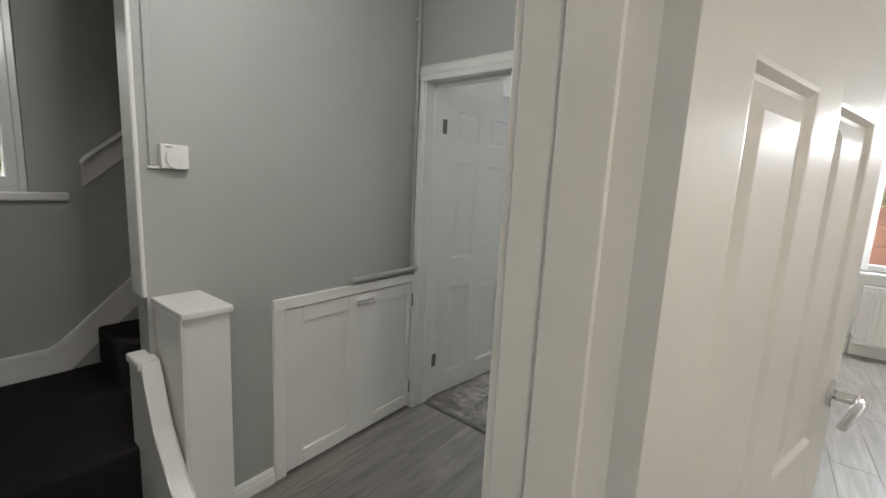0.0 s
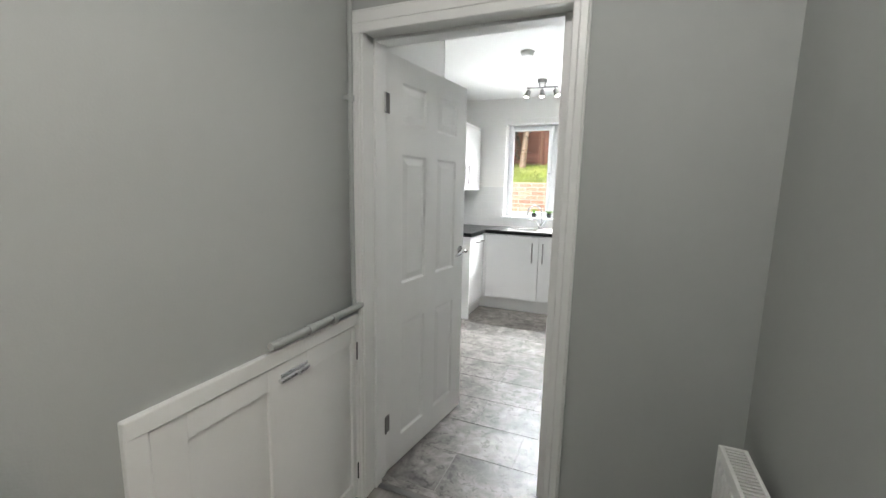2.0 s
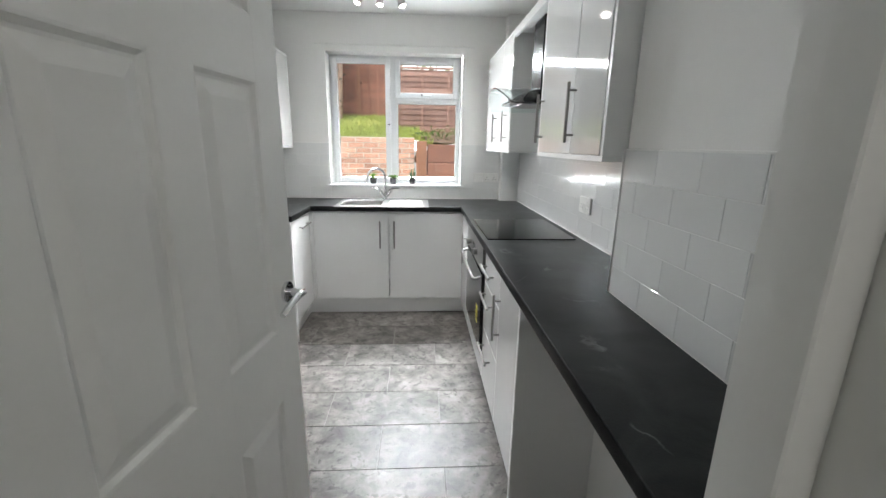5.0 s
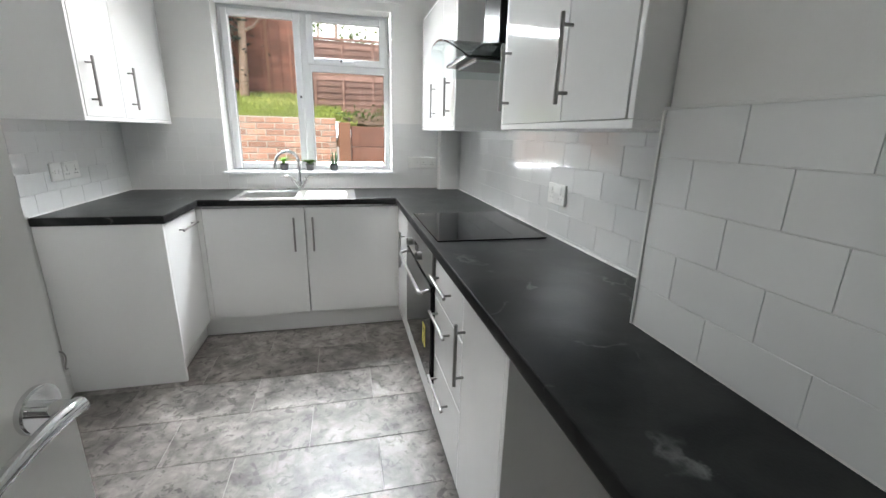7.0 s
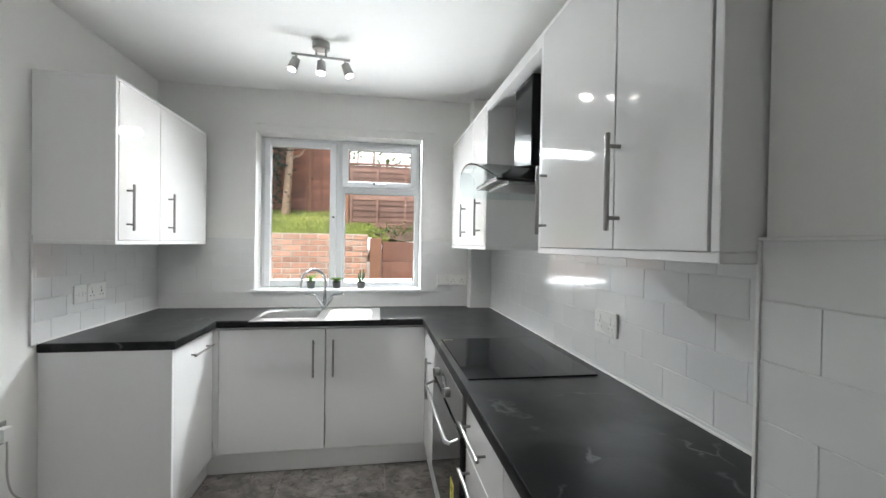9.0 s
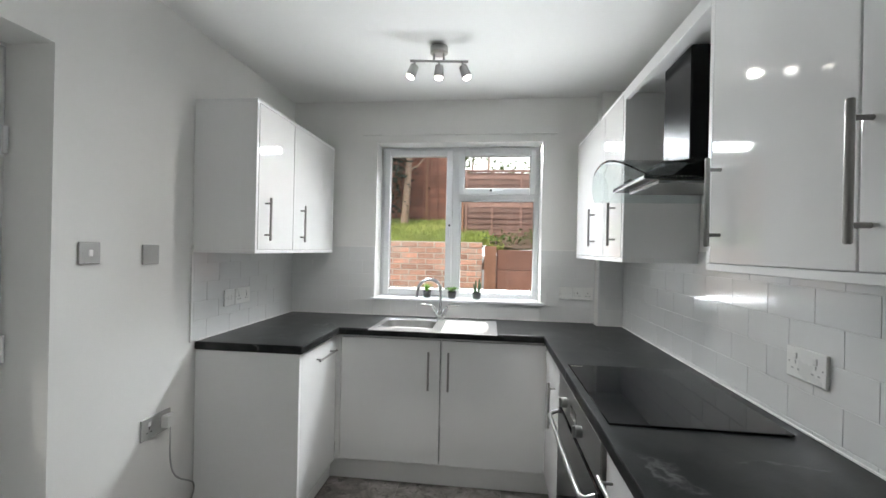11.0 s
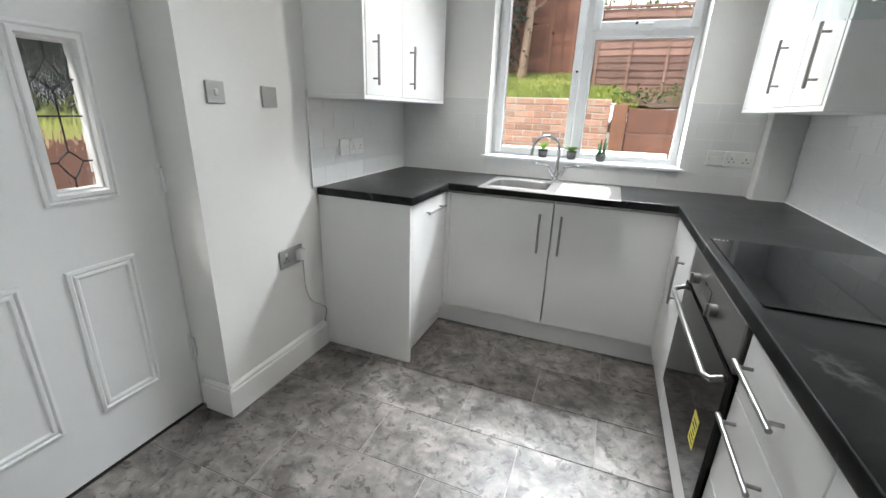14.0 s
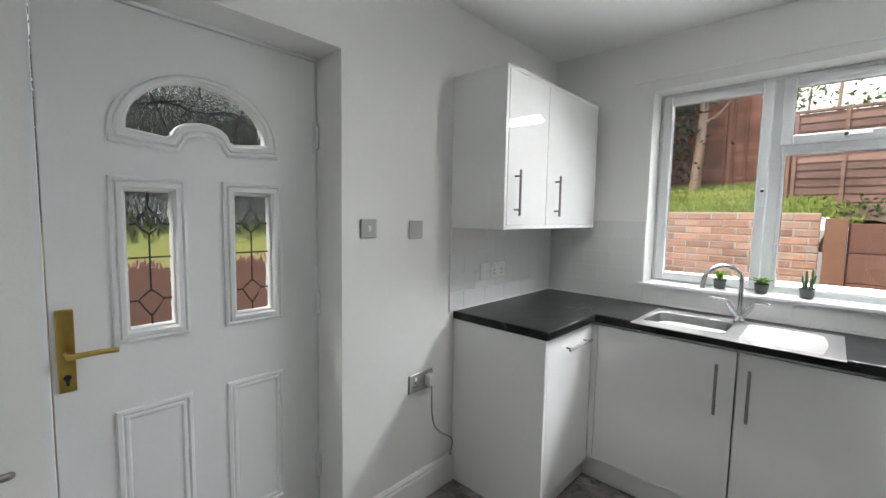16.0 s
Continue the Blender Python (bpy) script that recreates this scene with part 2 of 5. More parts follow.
BLACK_METAL = mat("black_enamel", (0.010, 0.010, 0.011), 0.24, vary=0.1, scale=6, spec=0.12)
DARK_STEEL = mat("dark_steel_panel", (0.20, 0.195, 0.19), 0.3, 1.0, vary=0.05, scale=14)
PLASTIC = mat("white_plastic", (0.78, 0.78, 0.76), 0.28, vary=0.02, scale=10)
GREY_PLATE = mat("brushed_grey_plate", (0.40, 0.40, 0.39), 0.36, 0.35, vary=0.04, scale=20)
DARK = mat("dark_rubber", (0.02, 0.02, 0.02), 0.6, vary=0.1)
POT = mat("black_glazed_pot", (0.012, 0.011, 0.011), 0.22, vary=0.2, scale=20)
SOIL = mat("dark_soil", (0.05, 0.035, 0.022), 0.95, vary=0.4, scale=60, bump=0.8)
LEAF_LIME = tinted(mat("lime_leaf", (0.18, 0.42, 0.05), 0.42, vary=0.25, scale=40), 0.15)
LEAF_GREEN = tinted(mat("green_leaf", (0.13, 0.27, 0.045), 0.45, vary=0.25, scale=40), 0.15)
CACTUS = mat("grey_green_cactus", (0.075, 0.15, 0.07), 0.55, vary=0.3, scale=60, bump=0.3)
BRICK = limewashed(tinted(mat("red_brick", (0.52, 0.31, 0.22), 0.85, vary=0.5, scale=7, bump=0.6, bump_scale=60, fine=0.3), 0.34))
STUCCO = mat("pink_stucco", (0.40, 0.22, 0.17), 0.85, vary=0.14, scale=4, bump=0.3)
MORTAR = mat("pale_mortar", (0.72, 0.67, 0.59), 0.9, vary=0.15, scale=20, bump=0.4)
FENCE = tinted(mat("red_brown_fence_wood", (0.29, 0.135, 0.092), 0.75, vary=0.38, scale=5, bump=0.4, bump_scale=50, fine=0.3), 0.26)
FENCE_WORN = tinted(mat("weathered_fence_wood", (0.25, 0.155, 0.125), 0.8, vary=0.42, scale=5, bump=0.4, bump_scale=50, fine=0.35), 0.24)
SLEEPER = tinted(mat("dark_red_sleeper", (0.26, 0.135, 0.095), 0.85, vary=0.35, scale=5, bump=0.5, bump_scale=30, fine=0.3), 0.12)
LITTER = mat("leaf_litter", (0.13, 0.095, 0.065), 0.95, vary=0.6, scale=12, bump=0.9, bump_scale=50, fine=0.5)
FENCE_POST = mat("weathered_post", (0.38, 0.20, 0.125), 0.8, vary=0.2, scale=9, bump=0.3)
GRASS = mat("grass_turf", (0.33, 0.355, 0.09), 0.9, vary=0.4, scale=9, bump=0.8, bump_scale=60)
BLADE = mat("grass_blade", (0.33, 0.41, 0.10), 0.6, vary=0.4, scale=3)
DARK_FOLIAGE = mat("dark_conifer", (0.030, 0.045, 0.030), 0.7, vary=0.5, scale=4)
HEDGE = mat("lime_hedge", (0.17, 0.25, 0.035), 0.6, vary=0.4, scale=5)
FOLIAGE = mat("hedge_foliage", (0.11, 0.18, 0.04), 0.6, vary=0.5, scale=4)
BARK = mat("pale_bark", (0.46, 0.34, 0.26), 0.9, vary=0.3, scale=20, bump=0.9, bump_scale=40)
PAVING = mat("garden_paving", (0.30, 0.28, 0.25), 0.85, vary=0.2, scale=3, bump=0.3)
BRICK_DARK = mat("house_brick", (0.30, 0.16, 0.11), 0.85, vary=0.2, scale=6, bump=0.4)
CLEAR = glass("clear_glass")
CANOPY_GLASS = glass("canopy_glass", (0.86, 0.93, 0.92))
OBSCURE = glass("obscure_glass", (0.97, 0.99, 0.97), 0.07, 0.95)
FROST = glass("frosted_glass", (0.97, 0.99, 0.97), 0.24, 0.6)
LEAD = mat("black_lead_came", (0.03, 0.03, 0.032), 0.5, 0.3, vary=0.2, scale=30)
BULB = glow("lit_bulb", (1.0, 0.94, 0.84), 14)
YELLOW = mat("yellow_sticker", (0.75, 0.66, 0.08), 0.4)
PRINT = mat("pale_print", (0.62, 0.60, 0.5), 0.5)

# ---- building helpers ----
BASE = {}
KITCHEN = Matrix.Identity(4)
HALL = Matrix.Translation((-0.055, 0.045, 0)) @ Matrix.Diagonal((0.979, 0.979, 0.97, 1))     # the hall's own setting-out grid
GRID = [KITCHEN]


def thing(name, at, label="", category="", group="", kind=""):
    ob = new(name)
    ob.empty_display_size = 0.05
    ob.location = GRID[0] @ Vector(at)
    BASE[ob.name] = GRID[0] @ Vector(at)
    return tagged(ob, label, category, group, kind)


def finish(bm, name, material, smooth=False):
    bmesh.ops.recalc_face_normals(bm, faces=bm.faces)
    me = bpy.data.meshes.new(name)
    bm.to_mesh(me)
    bm.free()
    me.materials.append(material)
    if smooth:
        me.polygons.foreach_set("use_smooth", [True] * len(me.polygons))
        me.set_sharp_from_angle(angle=radians(38))
    return me


def part(name, bm, material, parent, label="", smooth=False):
    """One mesh under a thing or a part; the bmesh is in world metres."""
    base = BASE[parent.name]
    bm.transform(Matrix.Translation(-base) @ GRID[0])
    ob = new(name, finish(bm, name, material, smooth))
    ob.parent = parent
    BASE[ob.name] = base
    return tagged(ob, label)


def solid(name, bm, material, label="", category="", group="", kind="structure", smooth=False):
    bm.transform(GRID[0])
    ob = new(name, finish(bm, name, material, smooth))
    BASE[ob.name] = Vector((0, 0, 0))
    return tagged(ob, label, category, group, kind)


def box(x0, x1, y0, y1, z0, z1, bevel=0.0, bm=None, seg=1):
    own = bmesh.new()
    bmesh.ops.create_cube(own, size=1)
    bmesh.ops.scale(own, vec=(abs(x1 - x0), abs(y1 - y0), abs(z1 - z0)), verts=own.verts)
    bmesh.ops.translate(own, vec=((x0 + x1) / 2, (y0 + y1) / 2, (z0 + z1) / 2), verts=own.verts)
    if bevel:
        bmesh.ops.bevel(own, geom=own.edges[:], offset=bevel, segments=seg, profile=0.6, affect='EDGES', clamp_overlap=True)
    return merge(bm, own)


def merge(bm, own):
    if bm is None:
        return own
    tmp = bpy.data.meshes.new("tmp")
    own.to_mesh(tmp)
    own.free()
    bm.from_mesh(tmp)
    bpy.data.meshes.remove(tmp)
    return bm


def rod(a, b, r, bm=None, seg=14, r2=None, bevel=0.0):
    a, b = Vector(a), Vector(b)
    own = bmesh.new()
    bmesh.ops.create_cone(own, cap_ends=True, segments=seg, radius1=r, radius2=r if r2 is None else r2, depth=(b - a).length)
    if bevel:
        bmesh.ops.bevel(own, geom=[e for e in own.edges if len(e.link_faces) == 2 and any(len(f.verts) > 4 for f in e.link_faces)], offset=bevel, segments=2, affect='EDGES')
    own.transform(Matrix.Translation((a + b) / 2) @ (b - a).to_track_quat("Z", "Y").to_matrix().to_4x4())
    return merge(bm, own)


def tube(points, r, bm=None, seg=10, taper=None):
    """A round bar along points."""
    own = bmesh.new()
    pts = [Vector(p) for p in points]
    rings = []
    for i, p in enumerate(pts):
        d = (pts[min(i + 1, len(pts) - 1)] - pts[max(i - 1, 0)]).normalized()
        side = d.cross(Vector((0.13, 0.29, 0.95))).normalized()
        up = side.cross(d)
        rr = r if taper is None else r + (taper - r) * i / (len(pts) - 1)
        rings.append([own.verts.new(p + rr * (side * math.cos(2 * math.pi * j / seg) + up * math.sin(2 * math.pi * j / seg))) for j in range(seg)])
    for a, b in zip(rings, rings[1:]):
        for j in range(seg):
            own.faces.new((a[j], a[(j + 1) % seg], b[(j + 1) % seg], b[j]))
    own.faces.new(rings[0][::-1]), own.faces.new(rings[-1])
    return merge(bm, own)


def lathe(profile, centre, bm=None, seg=28):
    """Turned about the upright through centre; profile of (radius, height)."""
    own = bmesh.new()
    cx, cy, cz = centre
    rings = [[own.verts.new((cx + r * math.cos(2 * math.pi * j / seg), cy + r * math.sin(2 * math.pi * j / seg), cz + z)) for j in range(seg)] for r, z in profile]
    for a, b in zip(rings, rings[1:]):
        for j in range(seg):
            own.faces.new((a[j], a[(j + 1) % seg], b[(j + 1) % seg], b[j]))
    own.faces.new(rings[0][::-1]), own.faces.new(rings[-1])
    return merge(bm, own)


def prism(outline, axis, lo, hi, bm=None, bevel=0.0):
    """An outline of (u, v) drawn out along axis: x takes (y, z), y takes (x, z), z takes (x, y)."""
    own = bmesh.new()
    spot = {"x": lambda u, v, w: (w, u, v), "y": lambda u, v, w: (u, w, v), "z": lambda u, v, w: (u, v, w)}[axis]
    low, high = [own.verts.new(spot(u, v, lo)) for u, v in outline], [own.verts.new(spot(u, v, hi)) for u, v in outline]
    own.faces.new(low[::-1]), own.faces.new(high)
    for i in range(len(outline)):
        j = (i + 1) % len(outline)
        own.faces.new((low[i], low[j], high[j], high[i]))
    if bevel:
        bmesh.ops.bevel(own, geom=own.edges[:], offset=bevel, segments=1, affect='EDGES', clamp_overlap=True)
    return merge(bm, own)


def wall(name, axis, lo, hi, a0, a1, z0, z1, material, holes=(), label="", second=None):
    """A wall with openings through it. axis 'x': its faces lie at x = lo and hi, and it runs from y = a0 to a1."""
    bm = bmesh.new()
    us = sorted({a0, a1, *[h[0] for h in holes], *[h[1] for h in holes]})
    vs = sorted({z0, z1, *[h[2] for h in holes], *[h[3] for h in holes]})
    for u, u2 in zip(us, us[1:]):
        column = []
        for v, v2 in zip(vs, vs[1:]):
            if any(h[0] - 1e-6 <= u and u2 <= h[1] + 1e-6 and h[2] - 1e-6 <= v and v2 <= h[3] + 1e-6 for h in holes):
                continue
            if column and abs(column[-1][1] - v) < 1e-6:
                column[-1][1] = v2
            else:
                column.append([v, v2])
        for v, v2 in column:
            box(lo, hi, u, u2, v, v2, bm=bm) if axis == 'x' else box(u, u2, lo, hi, v, v2, bm=bm)
    ob = solid(name, bm, material, label, "wall")
    if second:
        me = ob.data
        me.materials.append(second[0])
        for p in me.polygons:
            if second[1](p.normal):
                p.material_index = 1
    return ob


# ---- structure ----
H = 2.40
XL, XR, XN = -2.33, -0.075, -0.30     # kitchen: left wall, far right wall, near right wall
YP1, YW = 2.335, 5.68                 # kitchen face of the partition, window wall
HL, HR, YH = -1.400, -0.005, 2.166      # hall, in its own grid: left and right wall, face of the partition

wall("wall_kitchen_window", 'y', YW, YW + 0.26, XL - 0.28, 3.2, -0.2, 2.75, WHITE_WALL,
     [(-1.72, -0.583, 1.012, 2.11), (0.92, 2.5, 0.78, 2.1)], "white painted wall round the kitchen window")
wall("wall_kitchen_left", 'x', XL - 0.28, XL, 2.945, YW, -0.2, 2.75, WHITE_WALL, [(3.19, 4.045, -0.2, 2.015)], "white painted outside wall with the back door")
wall("wall_kitchen_right", 'x', XR, HR, YP1, YW, 0, 2.75, WHITE_WALL, (), "white painted wall behind the hob")
wall("wall_kitchen_near", 'x', XN, XR, YP1, 3.255, 0, H, WHITE_WALL, (), "white chimney breast beside the kitchen door")
wall("wall_larder_side", 'x', -1.52, -1.42, YP1, 3.045, 0, H, WHITE_WALL, (), "white wall behind the open door")
wall("wall_larder_front", 'y', 2.945, 3.045, XL, -1.52, 0, H, WHITE_WALL, (), "white return wall beside the back door")
wall("wall_front", 'y', -1.4, -1.3, XL - 0.28, 3.2, 0, 2.75, GREY_WALL, (), "plain wall closing the hall")
wall("wall_lounge_side", 'x', 3.2, 3.3, -1.4, YW, 0, 2.75, CREAM_WALL, (), "plain cream lounge wall")
solid("ceiling_kitchen", box(XL, XR, YP1, YW, H, H + 0.12), CEILING, "white painted plaster ceiling", "ceiling")
solid("ceiling_hall", box(XL - 0.05, 0.05, -1.35, 2.185, H, H + 0.12), CEILING, "white painted hall ceiling", "ceiling")
solid("ceiling_lounge", box(0.06, 3.2, -1.3, YW, H, H + 0.12), CEILING, "white painted lounge ceiling", "ceiling")
solid("roof_slab", box(XL - 0.28, 3.3, -1.4, YW + 0.26, 2.75, 2.9), BRICK_DARK, "plain slab over the rooms", "roof")

GRID[0] = HALL
wall("wall_partition", 'y', YH, YP1 + 0.006, HL - 0.1, HR, 0, 2.75, GREY_WALL, [(-1.383, -0.561, 0, 2.015)], "grey wall between hall and kitchen",
     (WHITE_WALL, lambda n: n.y > 0.5))
wall("wall_hall_left", 'x', HL - 0.1, HL, 0.797, YH, 0, 2.75, GREY_WALL, [(1.298, 2.153, 0, 0.83)], "grey hall wall over the stair cupboard")
wall("wall_hall_right", 'x', HR, 0.150, -1.3, 5.8, 0, 2.75, GREY_WALL, [(-0.1, 0.805, 0, 2.03)], "grey hall wall with the lounge doorway",
     (CREAM_WALL, lambda n: n.x > 0.5))
wall("wall_stair", 'x', XL - 0.28, XL, -1.4, 2.96, 0, 2.75, GREY_WALL, [(-0.28, 0.648, 1.288, 2.14)], "dark grey stair wall with a frosted window")
wall("wall_cupboard_back", 'x', -1.75, -1.72, 1.25, YP1, 0, 0.87, GREY_WALL, (), "plain back of the stair cupboard")
GRID[0] = KITCHEN
solid("trim_pipe_boxing", box(-0.232, XR, 5.585, YW, 0, H, 0.004), WHITE_WALL, "white boxed-in pipes in the corner", "boxing")


def strips(name, rows, material, label, category="trim"):
    for r in rows:
        solid(name, prism(*r), material, label, category)


def skirting(name, axis, face, out, a0, a1, z=0.15, thick=0.018, mitre=0.0):
    """A skirting board with a moulded top, on the wall face, standing out to the side out (+1 or -1)."""
    t = thick * out
    shape = [(face, 0), (face + t, 0), (face + t, z - 0.03), (face + t * 0.75, z - 0.022), (face + t * 0.75, z - 0.012), (face + t * 0.3, z), (face, z)]
    bm = bmesh.new()
    own = []
    for w in (a0, a1):
        own.append([bm.verts.new((u, w, v) if axis == 'y' else (w, u, v)) for u, v in shape])
    bm.faces.new(own[0]), bm.faces.new(own[1][::-1])
    for i in range(len(shape)):
        j = (i + 1) % len(shape)
        bm.faces.new((own[0][i], own[1][i], own[1][j], own[0][j]))
    return solid(name, bm, WOODWORK, "white gloss moulded skirting board", "baseboard")


skirting("baseboard_back_wall", 'y', XL, 1, 4.032, 4.702)
skirting("baseboard_reveal", 'x', 4.045, -1, -2.47, -2.313)
GRID[0] = HALL
skirting("baseboard_hall_left", 'y', HL, 1, 0.97, 1.245, 0.075)
skirting("baseboard_partition", 'x', YH, -1, -0.53, HR, 0.10)
skirting("baseboard_hall_right", 'y', HR, -1, 0.842, 2.146, 0.10)
GRID[0] = KITCHEN
skirting("baseboard_lounge", 'x', YW, -1, 0.14, 3.2, 0.12)
GRID[0] = HALL
skirting("baseboard_lounge_wall", 'y', 0.150, 1, 0.86, 5.66, 0.12)
GRID[0] = KITCHEN


def casing(name, axis, face, out, u0, u1, top, width=0.075, depth=0.02, label="", sides=(True, True), first=None, crown=None):
    """A moulded door surround of two uprights and a head, each a piece of its own."""
    t = thing(name, (0, 0, 0), label or "white gloss moulded door surround", "door frame", kind="structure")
    first, crown = first or width, crown or width

    def bar(a, b, z0, z1, upright, flip):
        bm = bmesh.new()
        d = depth * out
        pieces = [(0.0, 0.40, 0.93), (0.40, 0.88, 1.0), (0.88, 1.0, 0.86)]
        for p, q, h in pieces:
            if flip:
                p, q = 1 - q, 1 - p
            if upright:
                lo, hi = a + (b - a) * p, a + (b - a) * q
                (box(lo, hi, face, face + d * h, z0, z1, 0.003, bm) if axis == 'y' else box(face, face + d * h, lo, hi, z0, z1, 0.003, bm))
            else:
                lo, hi = z0 + (z1 - z0) * p, z0 + (z1 - z0) * q
                (box(a, b, face, face + d * h, lo, hi, 0.003, bm) if axis == 'y' else box(face, face + d * h, a, b, lo, hi, 0.003, bm))
        return bm
    if sides[0]:
        part("upright", bar(u0 - first, u0, 0, top, True, True), WOODWORK, t)
    if sides[1]:
        part("upright", bar(u1, u1 + width, 0, top, True, False), WOODWORK, t)
    part("head", bar(u0 - first * sides[0], u1 + width * sides[1], top, top + crown, False, False), WOODWORK, t)
    return t


def lining(name, axis, lo, hi, u0, u1, top, thick, stop, label, proud=0.008):
    """The lining boards inside an opening, with the stop that the door closes on."""
    t = thing(name, (0, 0, 0), label, "door frame", kind="structure")
    b = (lambda a0, a1, c0, c1, z0, z1, bm=None: box(c0, c1, a0, a1, z0, z1, 0.002, bm)) if axis == 'y' else (lambda a0, a1, c0, c1, z0, z1, bm=None: box(a0, a1, c0, c1, z0, z1, 0.002, bm))
    part("jamb", b(lo, hi, u0, u0 + thick, 0, top), WOODWORK, t)
    part("jamb", b(lo, hi, u1 - thick, u1, 0, top), WOODWORK, t)
    part("head", b(lo, hi, u0 + thick, u1 - thick, top - thick, top), WOODWORK, t)
    s0, s1 = stop
    part("stop", b(s0, s1, u0 + thick, u0 + thick + 0.012, 0, top - thick), WOODWORK, t)
    part("stop", b(s0, s1, u1 - thick - proud, u1 - thick, 0, top - thick), WOODWORK, t)
    part("stop", b(s0, s1, u0 + thick + 0.012, u1 - thick - proud, top - thick - 0.012, top - thick), WOODWORK, t)
    return t


GRID[0] = HALL
casing("trim_kitchen_door_hall", 'y', YH, -1, -1.364, -0.587, 1.984, 0.054, 0.018, first=0.035, crown=0.083)
casing("trim_kitchen_door_inside", 'y', YP1 + 0.006, 1, -1.364, -0.575, 1.992, 0.05, 0.018, sides=(False, True))
lining("frame_kitchen_door", 'y', YH - 0.004, YP1 + 0.008, -1.383, -0.561, 2.015, 0.026, (2.236, 2.280), "white gloss lining of the kitchen doorway", 0.034)
casing("trim_lounge_door_hall", 'x', HR, -1, -0.08, 0.776, 2.0, 0.064, 0.018)
casing("trim_lounge_door_inside", 'x', 0.150, 1, -0.08, 0.776, 2.0, 0.06, 0.012)
lining("frame_lounge_door", 'x', HR - 0.002, 0.152, -0.1, 0.805, 2.03, 0.035, (0.045, 0.105), "white gloss lining of the lounge doorway")


# ---- doors ----
def lever_handle(parent, at, out, along, metal=CHROME):
    """A round rose and a curved lever. out: unit vector off the door; along: unit vector of the lever."""
    p, o, a = Vector(at), Vector(out), Vector(along)
    h = part("door_handle", rod(p, p + o * 0.010, 0.029, bevel=0.002, seg=28), metal, parent, "polished chrome lever handle on a round rose", True)
    bm = rod(p + o * 0.010, p + o * 0.045, 0.0105, seg=16)
    pts = [p + o * (0.045 + 0.006 * math.sin(s * 3.1)) + a * (0.125 * s - 0.006) + Vector((0, 0, 0.012 * math.sin(s * 3.14) - 0.016 * s)) for s in [i / 9 for i in range(10)]]
    tube(pts, 0.0105, bm, 12, taper=0.0075)
    part("lever", bm, metal, h, smooth=True)
    return h


def panel_door(name, hinge, angle, width, label, handle_side):
    """A six-panel moulded door. Built closed along +x from the hinge edge, then swung by angle degrees about it."""
    t = thing(name, hinge, label, "door", kind="structure")
    th, h = 0.036, 1.975
    cols = [(0.122, 0.338), (width - 0.326, width - 0.108)]
    rows = [(0.14, 0.745), (0.935, 1.558), (1.685, 1.878)]
    m = Matrix.Translation(hinge) @ Matrix.Rotation(radians(angle), 4, 'Z')
    xs = [0, cols[0][0], cols[0][1], cols[1][0], cols[1][1], width]
    zs = [0.008] + [z for r in rows for z in r] + [h]
    pieces = [("stile", (xs[0], xs[1], 0, th, 0.008, h)), ("mullion", (xs[2], xs[3], 0.0003, th - 0.0003, 0.008, h)), ("stile", (xs[4], xs[5], 0, th, 0.008, h))]
    pieces += [("rail", (c0, c1, 0.0002, th - 0.0002, z0, z1)) for c0, c1 in cols for z0, z1 in zip(zs[::2], zs[1::2])]
    for n, b in pieces:
        bm = box(*b)
        bm.transform(m)
        part(n, bm, WOODWORK, t)
    for c0, c1 in cols:
        for z0, z1 in rows:
            bm = bmesh.new()
            for y0, s in ((0.0, 1), (th, -1)):
                loops = []
                for inset, deep in ((0, 0.0003), (0.006, 0.001), (0.014, 0.0085), (0.020, 0.0095), (0.046, 0.003), (0.050, 0.0022)):
                    y = y0 + s * deep
                    loops.append([bm.verts.new(v) for v in ((c0 + inset, y, z0 + inset), (c1 - inset, y, z0 + inset), (c1 - inset, y, z1 - inset), (c0 + inset, y, z1 - inset))])
                for a, b in zip(loops, loops[1:]):
                    for i in range(4):
                        bm.faces.new((a[i], a[(i + 1) % 4], b[(i + 1) % 4], b[i]))
                bm.faces.new(loops[-1])
            bm.transform(m)
            part("panel", bm, WOODWORK, t)
    for z in (0.22, 1.72):
        bm = box(-0.004, 0.030, -0.0025, 0.0, z, z + 0.085, bm=None)
        rod((-0.003, -0.004, z), (-0.003, -0.004, z + 0.085), 0.006, bm, 10)
        bm.transform(m)
        part("hinge", bm, DARK_STEEL, t, "dull steel butt hinge")
    rot = m.to_3x3()
    for y, s in ((0.0, -1), (th, 1)):
        lever_handle(t, m @ Vector((width - 0.050, y, 1.03)), rot @ Vector((0, s, 0)), rot @ Vector((-1, 0, 0)))
    bm = box(width - 0.0005, width + 0.001, 0.007, th - 0.007, 0.94, 1.10)
    bm.transform(m)
    part("latch_plate", bm, STEEL, t)
    return t


panel_door("door_kitchen", (-1.3595, 2.334, 0.0), 82.5, 0.761, "white six-panel door standing open with chrome lever handles", 1)
panel_door("door_lounge", (0.1675, 0.760, 0.0), 72.7, 0.765, "white six-panel lounge door standing wide open", 1)
solid("trim_latch_keep", box(-0.5895, -0.5872, 2.295, 2.334, 0.95, 1.01, 0.0005), STEEL, "small steel latch keep on the door jamb", "latch keep")

GRID[0] = KITCHEN

# back door in its deep reveal
BX = -2.505
bd = thing("door_back", (BX, 3.2, 0), "white panelled back door with leaded obscure glass", "door", kind="structure")
Y0, Y1 = 3.217, 4.033


def fan(r0y, r0z, yc, zb, n=24):
    return [(yc + r0y * math.cos(a), zb + r0z * math.sin(a)) for a in [math.pi * i / n for i in range(n + 1)]]


